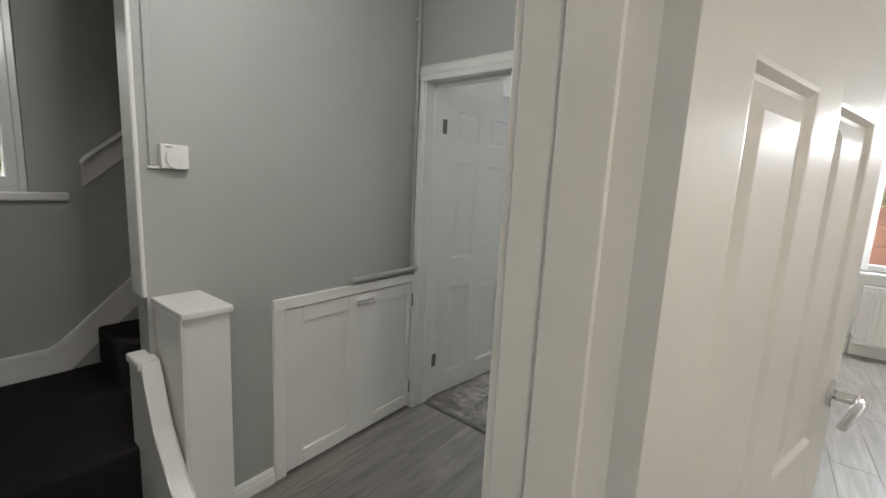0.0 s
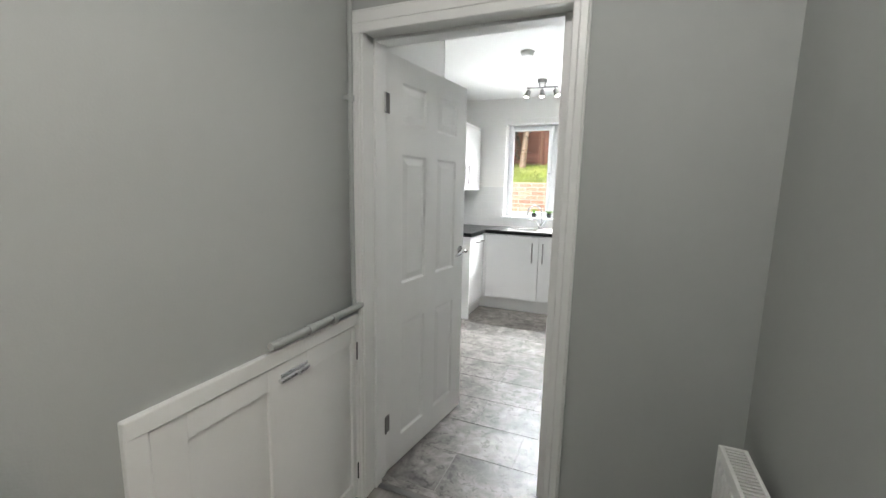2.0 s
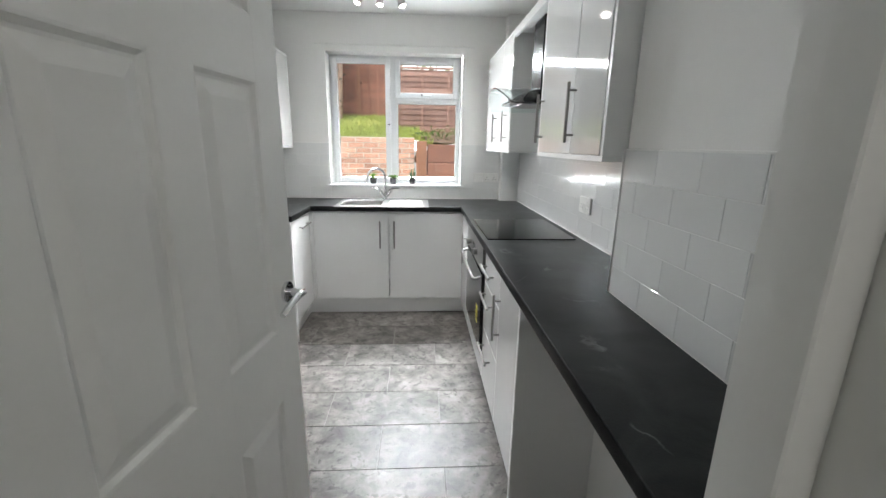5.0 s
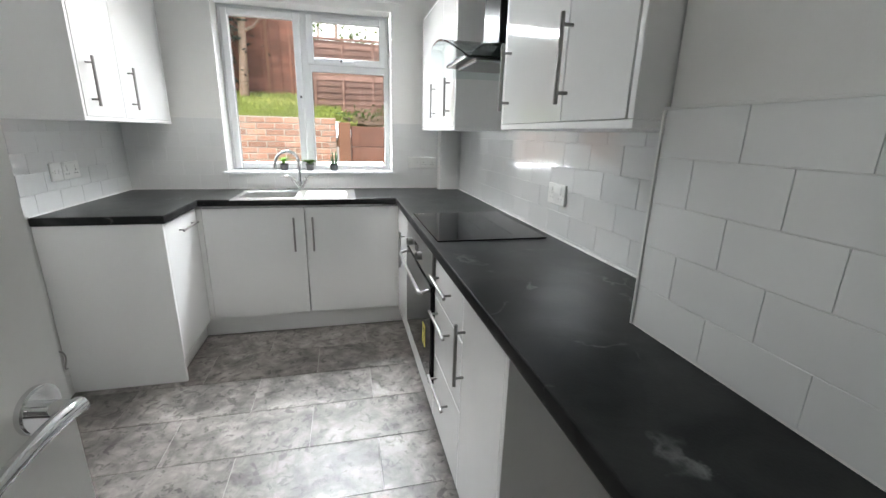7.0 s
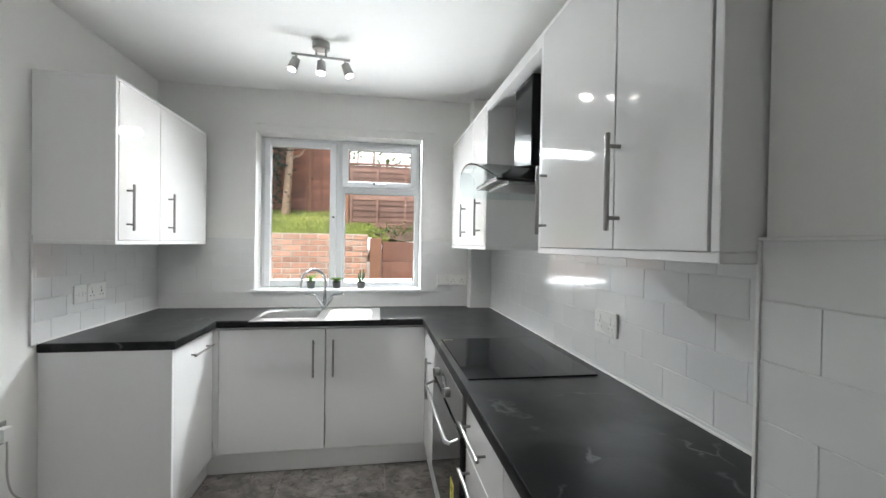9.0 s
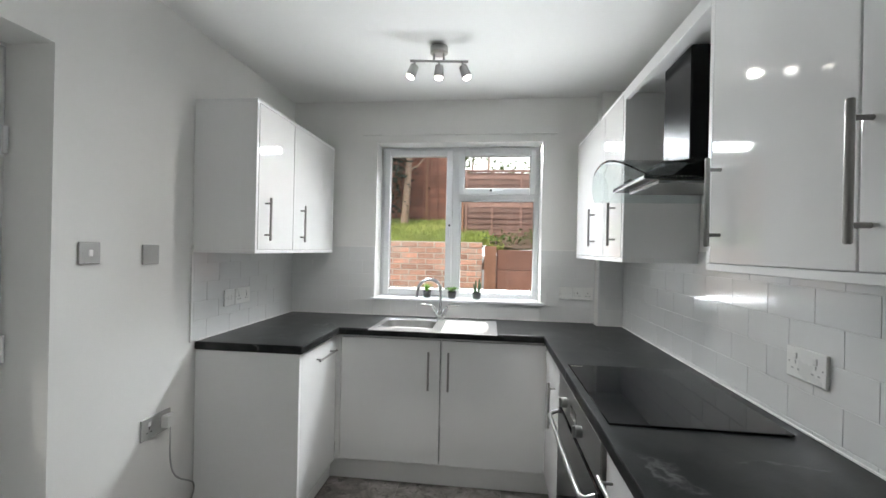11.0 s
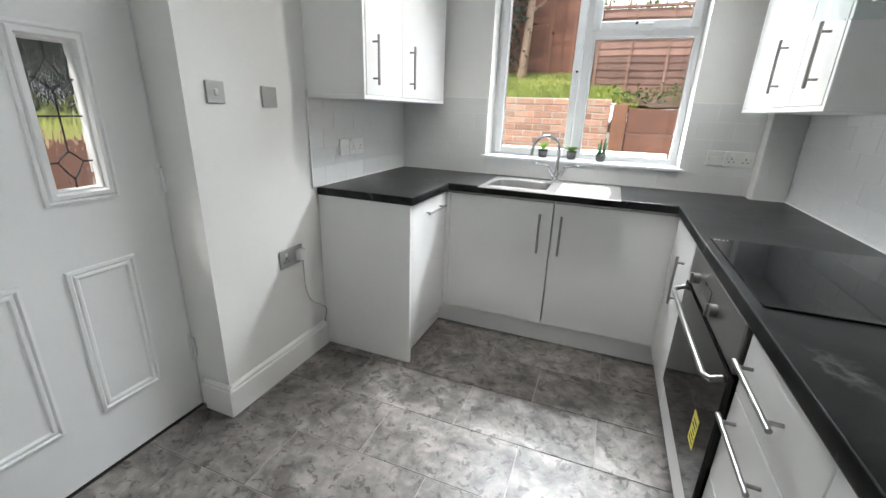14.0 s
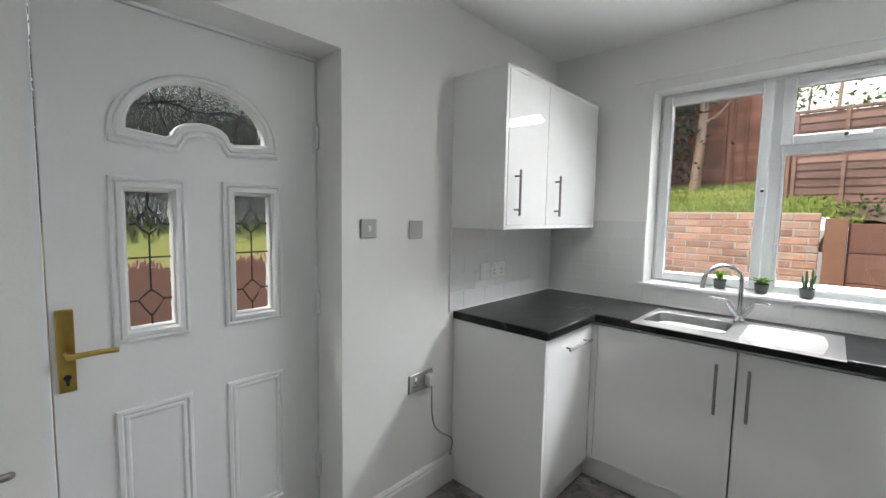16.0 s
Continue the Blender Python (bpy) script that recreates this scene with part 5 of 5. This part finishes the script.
# ceiling spotlight bar
cl = thing("ceiling_spotlight", (-1.2, 4.94, H), "brushed steel ceiling bar with three lit spotlights", "ceiling light")
part("ceiling_rose", lathe([(0.045, 0), (0.045, -0.030), (0.040, -0.034)], (-1.2, 4.94, H)), STEEL, cl, smooth=True)
for x in (-1.225, -1.175):
    part("arm", rod((x, 4.94, H - 0.03), (x, 4.94, H - 0.068), 0.006), STEEL, cl)
part("bar", rod((-1.345, 4.925, H - 0.072), (-1.052, 4.955, H - 0.072), 0.006), STEEL, cl, smooth=True)
for x, tilt, fwd in ((-1.322, -0.024, -0.012), (-1.198, 0.0, -0.010), (-1.078, 0.028, -0.006)):
    y = 4.94 + 0.1 * (x + 1.2)
    part("stem", rod((x, y, H - 0.072), (x, y, H - 0.108), 0.005), STEEL, cl)
    a = Vector((x, y, H - 0.098))
    d = Vector((tilt, fwd, -0.07)).normalized()
    head = part("spot_head", rod(a, a + d * 0.062, 0.021, r2=0.026, seg=24), STEEL, cl, "brushed steel spot head", True)
    part("bulb", rod(a + d * 0.0605, a + d * 0.068, 0.022, r2=0.017, seg=20), BULB, head, "lit lamp")
    lamp("spot_light", 'SPOT', look(a + d * 0.075, a + d), 15, (1.0, 0.985, 0.96), radius=0.02, spot=132)
sa = thing("smoke_alarm", (-1.175, 4.09, H), "round white smoke alarm on the ceiling", "smoke alarm")
part("base", lathe([(0.055, 0), (0.055, -0.012), (0.05, -0.016)], (-1.175, 4.09, H)), PLASTIC, sa, smooth=True)
part("cover", lathe([(0.046, -0.015), (0.044, -0.034), (0.034, -0.040)], (-1.175, 4.09, H)), PLASTIC, sa, smooth=True)


# ---- plants on the sill ----
def pot(name, x, label, grow):
    y, z = 5.735, 1.030
    t = thing(name, (x, y, z), label, "potted plant", "potted plants on the sill")
    part("pot", lathe([(0.017, 0), (0.0245, 0.005), (0.0275, 0.02), (0.029, 0.042), (0.031, 0.045), (0.031, 0.052), (0.027, 0.052), (0.025, 0.044)], (x, y, z)), POT, t, "black glazed pot", True)
    part("soil", rod((x, y, z + 0.040), (x, y, z + 0.046), 0.0255, seg=20), SOIL, t)
    grow(t, x, y, z + 0.045)


def spike_leaves(n, length, lean, width, material):
    def grow(t, x, y, z):
        rnd = random.Random(n)
        for i in range(n):
            a = i * 2.4
            l = length * (0.75 + 0.4 * rnd.random())
            tip = lean * (0.25 + 0.75 * (i / n))
            bm = bmesh.new()
            d, s = Vector((math.cos(a), math.sin(a), 0)), Vector((-math.sin(a), math.cos(a), 0))
            rows = []
            for q, w in ((0, 0.7), (0.4, 1.0), (0.75, 0.7), (1.0, 0.06)):
                c = Vector((x, y, z)) + d * (0.004 + l * tip * q * (0.5 + 0.5 * q)) + Vector((0, 0, l * (q - 0.35 * tip * q * q)))
                rows.append([bm.verts.new(c - s * width * w), bm.verts.new(c - Vector((0, 0, width * 0.5))), bm.verts.new(c + s * width * w), bm.verts.new(c + Vector((0, 0, width * 0.25)))])
            for r0, r1 in zip(rows, rows[1:]):
                for j in range(4):
                    bm.faces.new((r0[j], r0[(j + 1) % 4], r1[(j + 1) % 4], r1[j]))
            part("leaf", bm, material, t)
    return grow


def cacti(t, x, y, z):
    for dx, dy, h, r, lx in ((-0.012, 0.004, 0.062, 0.0062, -0.008), (-0.003, -0.006, 0.088, 0.0065, -0.004), (0.009, 0.005, 0.095, 0.0065, 0.008), (0.015, -0.006, 0.07, 0.006, 0.012)):
        bm = tube([(x + dx + lx * s, y + dy, z + h * s) for s in (0, 0.5, 0.85, 0.95, 1.0)], r, seg=9, taper=r * 0.55)
        part("stem", bm, CACTUS, t, smooth=True)


pot("succulent_plant", -1.357, "small bright green spiky plant in a black pot", spike_leaves(22, 0.062, 0.8, 0.0042, LEAF_LIME))
pot("succulent_plant", -1.180, "small green rosette succulent in a black pot", spike_leaves(26, 0.042, 1.15, 0.0075, LEAF_GREEN))
pot("cactus_plant", -1.008, "small finger cactus in a black pot", cacti)

# ---- garden ----
cloud = bmesh.new()
ringv = [[cloud.verts.new((110 * math.cos(2 * math.pi * i / 48), 110 * math.sin(2 * math.pi * i / 48), z)) for i in range(48)] for z in (-0.2, 50)]
for i in range(48):
    cloud.faces.new((ringv[0][i], ringv[0][(i + 1) % 48], ringv[1][(i + 1) % 48], ringv[1][i]))
solid("backdrop", cloud, glow("white_cloud", (0.97, 0.985, 1.0), 1.5), "bank of bright white cloud round the horizon", "sky")
solid("ground", box(-400, 400, -400, 400, -0.35, -0.22), PAVING, "garden paving reaching to the horizon", "ground")
YB = 8.3
bank = bmesh.new()
rnd = random.Random(4)
NX, NY = 44, 16
pts = []
for i in range(NX + 1):
    x = -9 + 14.0 * i / NX
    row = []
    for j in range(NY + 1):
        y = YB + 0.12 + 6.0 * j / NY
        z = 1.47 + 0.40 * min(1, j / 5) + 0.05 * noise.noise((x * 1.3, y * 1.3, 0)) - (0.09 if x > -0.95 else 0)
        row.append(bank.verts.new((x, y, z)))
    pts.append(row)
for i in range(NX):
    for j in range(NY):
        bank.faces.new((pts[i][j], pts[i + 1][j], pts[i + 1][j + 1], pts[i][j + 1]))
solid("ground_bank", bank, GRASS, "raised grassy bank behind the retaining wall", "grass bank")
side = bmesh.new()
pts = [[side.verts.new((-4.52 - 5 * i / 10, -6 + 15 * j / 24, 0.99 + 0.27 * min(1, i / 6) + 0.05 * noise.noise((i * 0.7, j * 0.7, 3)))) for j in range(25)] for i in range(11)]
for i in range(10):
    for j in range(24):
        side.faces.new((pts[i][j], pts[i][j + 1], pts[i + 1][j + 1], pts[i + 1][j]))
solid("ground_side_bank", side, GRASS, "raised grass beside the house", "grass bank")
rw = solid("wall_side_retaining", box(-4.55, -4.35, -6, YB - 0.02, -0.25, 1.02), STUCCO, "pinkish brick retaining wall beside the path", "retaining wall")


def blades(name, n, area, height, material, label, seed):
    """Uncounted blades, as one mesh."""
    rnd = random.Random(seed)
    vs, fs = [], []
    for _ in range(n):
        x, y, z = area(rnd)
        a, h, w = rnd.random() * 6.28, height * (0.4 + 0.9 * rnd.random()), 0.006 + 0.006 * rnd.random()
        dx, dy, lx, ly = math.cos(a) * w, math.sin(a) * w, (rnd.random() - 0.5) * h, (rnd.random() - 0.5) * h
        b = len(vs)
        vs += [(x - dx, y - dy, z), (x + dx, y + dy, z), (x + lx * 0.4 + dx * 0.6, y + ly * 0.4 + dy * 0.6, z + h * 0.6), (x + lx, y + ly, z + h)]
        fs += [(b, b + 1, b + 2), (b, b + 2, b + 3)]
    me = bpy.data.meshes.new(name)
    me.from_pydata(vs, [], fs)
    me.materials.append(material)
    return tagged(new(name, me), label, "grass", kind="stuff")


def on_bank(r):
    x, v = -4.5 + 3.75 * r.random() ** 0.9, r.random() ** 1.6
    y = YB + 0.06 + 2.1 * v
    return x, y, 1.45 + 0.40 * min(1, (y - YB - 0.12) / 1.875) - (0.09 if x > -0.95 else 0)


blades("grass", 20000, on_bank, 0.075, BLADE, "long bright grass on the bank", 3)


# bare strip of soil and dead leaves between the sleepers and the fence
soil = bmesh.new()
pts = [[soil.verts.new((-0.93 + 4.9 * i / 60, YB + 0.08 + 0.86 * j / 12, 1.41 + 0.17 * j / 12 + 0.05 * noise.noise((i * 0.55, j * 0.8, 5)))) for j in range(13)] for i in range(61)]
for i in range(60):
    for j in range(12):
        soil.faces.new((pts[i][j], pts[i + 1][j], pts[i + 1][j + 1], pts[i][j + 1]))
solid("ground_soil_strip", soil, LITTER, "dark soil with dead leaves below the fence", "soil", smooth=True)


# timber fence of overlapping boards
def fence_panel(x0, y0, x1, y1, z0, z1, label, wood=FENCE):
    """A lap panel: overlapping wavy boards, battens and a capping, between two points of the plan."""
    a, b = Vector((x0, y0, 0)), Vector((x1, y1, 0))
    t = thing("fence_panel", (x0, y0, z0), label, "fence", "lap fence panels")
    l = (b - a).length
    m = Matrix.Translation((x0, y0, 0)) @ (b - a).to_track_quat("X", "Z").to_matrix().to_4x4()
    rnd = random.Random(int(x0 * 100) + 7)
    n = int((z1 - z0) / 0.085)
    for i in range(n):
        z = z0 + i * 0.085
        bm = bmesh.new()
        cols = []
        for k in range(9):
            w = 0.016 * noise.noise((k * 0.8, i * 3.1, x0))
            cols.append([bm.verts.new((l * k / 8, u, z + v + w)) for u, v in ((-0.013, 0), (-0.005, 0.0), (0.008, 0.10), (0.001, 0.10))])
        for c0, c1 in zip(cols, cols[1:]):
            for j in range(4):
                bm.faces.new((c0[j], c1[j], c1[(j + 1) % 4], c0[(j + 1) % 4]))
        bm.faces.new(cols[0]), bm.faces.new(cols[-1][::-1])
        bm.transform(m)
        part("board", bm, wood, t)
    for s in (0.02, 0.25, 0.5, 0.75, 0.98):
        bm = box(l * s - 0.016, l * s + 0.016, -0.032, -0.012, z0, z1 + 0.01)
        bm.transform(m)
        part("batten", bm, wood, t)
    bm = box(0, l, -0.035, 0.03, z1 + 0.01, z1 + 0.035)
    bm.transform(m)
    part("capping", bm, wood, t)
    bm = box(-0.05, -0.005, -0.04, 0.05, z0 - 0.3, z1 + 0.06)
    bm.transform(m)
    part("post", bm, FENCE_POST, t)


FL = "red-brown timber lap fence panel"
fence_panel(-5.6, 10.4, -3.9, 10.4, 1.80, 3.85, FL + " on the bank")
fence_panel(-3.85, 10.4, -2.12, 10.4, 1.80, 3.85, FL + " on the bank")
fence_panel(-2.07, 10.4, -1.40, 10.4, 1.80, 3.85, FL + " on the bank")
fence_panel(-1.37, 10.4, -1.37, 9.25, 1.6, 2.60, FL + " turning toward the house")
fence_panel(-1.33, 9.2, 0.40, 9.2, 1.52, 2.56, FL + " behind the wall", FENCE_WORN)
fence_panel(0.45, 9.2, 2.2, 9.2, 1.54, 2.64, FL + " behind the wall", FENCE_WORN)
fence_panel(2.25, 9.2, 4.0, 9.2, 1.54, 2.64, FL + " behind the wall", FENCE_WORN)
lf = thing("low_timber_wall", (0.2, YB, -0.22), "red-brown sleeper wall holding up the bank", "timber wall")
for i in range(6):
    part("sleeper", box(-0.83, 4.0, YB - 0.02, YB + 0.10, -0.22 + i * 0.268, 0.042 + i * 0.268, 0.006), SLEEPER, lf)
part("post", box(-0.99, -0.835, YB - 0.06, YB + 0.10, -0.22, 1.425, 0.008), FENCE_POST, lf, "orange-brown timber post")

# tree behind the window
tr = thing("tree", (-2.4, 10.0, 1.7), "slim bare-stemmed tree against the fence", "tree")
part("trunk", tube([(-2.43, 10.0, 1.75), (-2.41, 10.0, 2.1), (-2.39, 10.02, 2.5), (-2.365, 10.0, 2.95), (-2.33, 10.0, 4.4)], 0.075, seg=10, taper=0.045), BARK, tr, smooth=True)
for a, b, c in (((-2.37, 10.0, 2.75), (-2.2, 9.95, 2.82), (-2.05, 9.9, 2.98)), ((-2.37, 9.6, 3.3), (-2.6, 9.5, 3.6), (-2.8, 9.5, 4.0)), ((-2.35, 9.6, 3.8), (-2.1, 9.6, 4.2), (-2.0, 9.6, 4.6))):
    part("limb", tube([a, b, c], 0.024, seg=8, taper=0.01), BARK, tr, smooth=True)


def leaf_cloud(clumps, n, size, seed):
    rnd = random.Random(seed)
    vs, fs = [], []
    for (cx, cy, cz), (rx, ry, rz) in clumps:
        for _ in range(n):
            u, v, w = rnd.gauss(0, 0.5), rnd.gauss(0, 0.5), rnd.gauss(0, 0.5)
            p = Vector((cx + rx * u, cy + ry * v, cz + rz * w))
            d, e = Vector((rnd.gauss(0, 1), rnd.gauss(0, 1), rnd.gauss(0, 1))).normalized() * size, Vector((rnd.gauss(0, 1), rnd.gauss(0, 1), rnd.gauss(0, 1))).normalized() * size * 0.5
            b = len(vs)
            vs += [p - d, p + e, p + d, p - e]
            fs += [(b, b + 1, b + 2, b + 3)]
    me = bpy.data.meshes.new("leaves")
    me.from_pydata([tuple(v) for v in vs], [], fs)
    return me


def bush(name, at, clumps, n, size, material, label, category, seed):
    me = leaf_cloud(clumps, n, size, seed)
    me.materials.append(material)
    t = thing(name, at, label, category)
    ob = new("crown", me)
    ob.parent, ob.location = t, -Vector(at)
    for i, (c, r) in enumerate(clumps[:3]):
        part("stem", tube([(c[0], c[1], at[2]), (c[0] + 0.1, c[1], c[2])], 0.05, seg=7, taper=0.02), BARK, t)
    return t


part_crown = new("crown", leaf_cloud([((-2.3, 9.7, 4.5), (1.4, 1.0, 0.8)), ((-3.2, 9.9, 4.4), (1.0, 0.8, 0.7))], 900, 0.06, 5))
part_crown.data.materials.append(FOLIAGE)
part_crown.parent, part_crown.location = tr, -Vector((-2.4, 10.0, 1.7))
bush("hedge", (0.5, 12.5, 1.6), [((0.6 + i * 0.8, 12.4 + 0.3 * (i % 2), 2.84 + 0.10 * (i % 3)), (1.0, 0.7, 0.60)) for i in range(6)], 1600, 0.06, HEDGE, "yellow-green hedge showing above the fence", "hedge", 8)
bush("garden_tree", (-1.2, 13.0, 1.6), [((-1.9 + i * 0.42, 13.0 + 0.3 * (i % 2), 3.3 + 0.5 * (i % 3)), (0.55, 0.5, 0.5)) for i in range(4)], 190, 0.06, FOLIAGE, "loose leafy tree behind the fence", "tree", 14)
bush("hedge", (-7.0, 4.0, 1.6), [((-7.3, -4.0 + i * 1.3, 2.0 + 0.25 * (i % 2)), (0.7, 1.5, 1.5)) for i in range(5, 11)], 2600, 0.10, DARK_FOLIAGE, "dark hedge beyond the side lawn", "hedge", 9)
bush("hedge", (-7.0, -1.0, 1.0), [((-7.2, -5.0 + i * 1.2, 1.75 + 0.15 * (i % 2)), (0.6, 1.4, 0.9)) for i in range(6)], 2200, 0.08, HEDGE, "bright yellow-green hedge beside the house", "hedge", 19)
bush("conifer", (-3.1, 10.0, 1.7), [((-3.25 + 0.12 * i, 10.0 - 0.1 * (i % 2), 2.2 + 0.32 * i), (0.75 - 0.05 * i, 0.4, 0.5)) for i in range(6)], 700, 0.05, DARK_FOLIAGE, "dark evergreen shrub against the fence", "shrub", 12)
bush("weeds", (-0.2, YB + 0.3, 1.1), [((-1.0 + i * 0.35, YB + 0.28, 1.50 + 0.04 * (i % 3)), (0.26, 0.22, 0.10)) for i in range(9)], 90, 0.030, FOLIAGE, "low weeds along the top of the sleepers", "weeds", 10)

# ---- pieces of walls and floors ----
CACHE = {}


def piece(name, x0, x1, y0, y1, z0, z1, material, parent, bevel=0.0015):
    """A small block as an object of its own; alike blocks share one mesh."""
    key = (name, round(x1 - x0, 3), round(y1 - y0, 3), round(z1 - z0, 3))
    if key not in CACHE:
        CACHE[key] = finish(box(-(x1 - x0) / 2, (x1 - x0) / 2, -(y1 - y0) / 2, (y1 - y0) / 2, -(z1 - z0) / 2, (z1 - z0) / 2, bevel), name, material)
    ob = new(name, CACHE[key])
    ob.parent = parent
    ob.location = Vector(((x0 + x1) / 2, (y0 + y1) / 2, (z0 + z1) / 2)) - BASE[parent.name]
    return ob


# brick retaining wall in the garden
bw = solid("wall_brick_retaining", box(-5.2, -1.02, YB, YB + 0.12, -0.22, 1.475), MORTAR, "weathered red brick retaining wall", "retaining wall")
rnd = random.Random(2)
n = 0
for r in range(23):
    z = -0.25 + r * 0.075
    x = -3.9 - (0.1125 if r % 2 else 0)
    while x < -1.04:
        e = min(x + 0.213, -1.02)
        if z > 0.1 and e - x > 0.05:
            d = 0.004 * rnd.random()
            piece("brick", x, e - 0.003, YB - 0.006 - d, YB + 0.02, z, z + 0.062, BRICK, bw, 0.004)
            n += 1
        x += 0.225


def tiled(name, axis, face, out, a0, a1, z0, z1, start, label, skip=()):
    """Glazed tiles in half bond over a grout bed. start: where a joint of the lowest row falls."""
    tw, thh, gap = 0.1825, 0.0925, 0.0015
    lo, hi = sorted((face, face + out * 0.0062))
    bed = solid(name, box(lo, hi, a0, a1, z0, z1) if axis == 'x' else box(a0, a1, lo, hi, z0, z1), GROUT, label, "tiled wall")
    r, z = 0, z1
    while z > z0 + 0.012:
        zl = max(z - thh + gap, z0)
        u = start + (tw / 2 if r % 2 else 0)
        u -= math.ceil((u - a0) / tw) * tw
        while u < a1:
            p, q = max(u + gap / 2, a0), min(u + tw - gap / 2, a1)
            if q - p > 0.008:
                lo, hi = sorted((face + out * 0.001, face + out * 0.008))
                piece("tile", lo, hi, p, q, zl, z, TILE_WHITE, bed, 0.0007) if axis == 'x' else piece("tile", p, q, lo, hi, zl, z, TILE_WHITE, bed, 0.0007)
            u += tw
        z, r = z - thh, r + 1
    return bed


TZ = 1.372
tiled("wall_tiles_near", 'x', XN, -1, 2.356, 3.255, ZT, TZ, 3.074, "white glazed brick tiles above the worktop end")
tiled("wall_tiles_right", 'x', XR, -1, 3.256, 5.584, ZT, 1.385, 3.40, "white glazed brick tiles behind the hob")
tiled("wall_tiles_left", 'x', XL, 1, 4.676, YW - 0.001, ZT, 1.372, 4.777, "white glazed brick tiles behind the worktop")
tiled("wall_tiles_window_left", 'y', YW, -1, XL + 0.009, -1.722, ZT, 1.378, -1.9, "white glazed brick tiles beside the window")
tiled("wall_tiles_window_right", 'y', YW, -1, -0.582, -0.233, ZT, 1.378, -0.45, "white glazed brick tiles beside the window")
tiled("wall_tiles_under_sill", 'y', YW, -1, -1.721, -0.583, ZT, 1.011, -1.6, "white glazed brick tiles under the sill")
tiled("wall_tiles_boxing", 'y', 5.585, -1, -0.231, XR - 0.01, ZT, 1.378, -0.1, "white glazed brick tiles on the pipe boxing")
solid("trim_tile_edge", box(XN - 0.011, XN + 0.0, 3.2555, 3.262, ZT, TZ, 0.001), PLASTIC, "white plastic tile edge trim", "trim")
solid("trim_tile_edge_left", box(XL, XL + 0.010, 4.668, 4.675, ZT, TZ, 0.001), PLASTIC, "white plastic tile edge trim", "trim")
for n_, b_ in (("trim_tile_top_near", (XN - 0.009, XN, 2.356, 3.262, TZ, TZ + 0.006)), ("trim_tile_top_window", (XL + 0.01, -1.722, YW - 0.009, YW, 1.378, 1.384)), ("trim_tile_top_right", (-0.582, -0.233, YW - 0.009, YW, 1.378, 1.384))):
    solid(n_, box(*b_, 0.001), PLASTIC, "thin white bead along the tile top", "trim")

# kitchen floor: slate-look tiles in half bond
kf = solid("floor_kitchen", box(XL - 0.24, XR, 2.285, YW, -0.12, -0.0025), FLOOR_GROUT, "grey slate-look tiled kitchen floor", "floor")
TW, TH = 0.586, 0.2925
y, r = 4.375 - 8 * TH, 0
while y < 5.3:
    x = -1.422 + (TW / 2 if r % 2 else 0) - 3 * TW
    while x < XR:
        p, q, s, t_ = max(x + 0.0015, XL - 0.235), min(x + TW - 0.0015, XR - 0.001), max(y + 0.0015, 2.286), y + TH - 0.0015
        if q - p > 0.02 and t_ - s > 0.02:
            piece("floor_tile", p, q, s, t_, -0.010, 0.0, SLATE, kf, 0.0008)
        x += TW
    y, r = y + TH, r + 1


def boards(name, x0, x1, y0, y1, label, width, shift):
    fl = solid(name, box(x0, x1, y0, y1, -0.12, -0.004), DARK, label, "floor")
    x, k = x0, 0
    while x < x1 - 0.01:
        y = y0 - ((k * 0.43 + shift) % 1.2)
        while y < y1:
            p, q = max(y + 0.0006, y0), min(y + 1.2 - 0.0006, y1)
            if q - p > 0.02:
                piece("floor_board", x + 0.0006, min(x + width, x1) - 0.0006, p, q, -0.010, 0.0, LAMINATE, fl, 0.0008)
            y += 1.2
        x, k = x + width, k + 1


boards("floor_hall", XL - 0.02, 0.05, -1.3, 2.285, "grey oak laminate hall floor", 0.19, 0.3)
boards("floor_lounge", 0.05, 3.2, -1.3, YW, "grey oak laminate lounge floor", 0.19, 0.1)
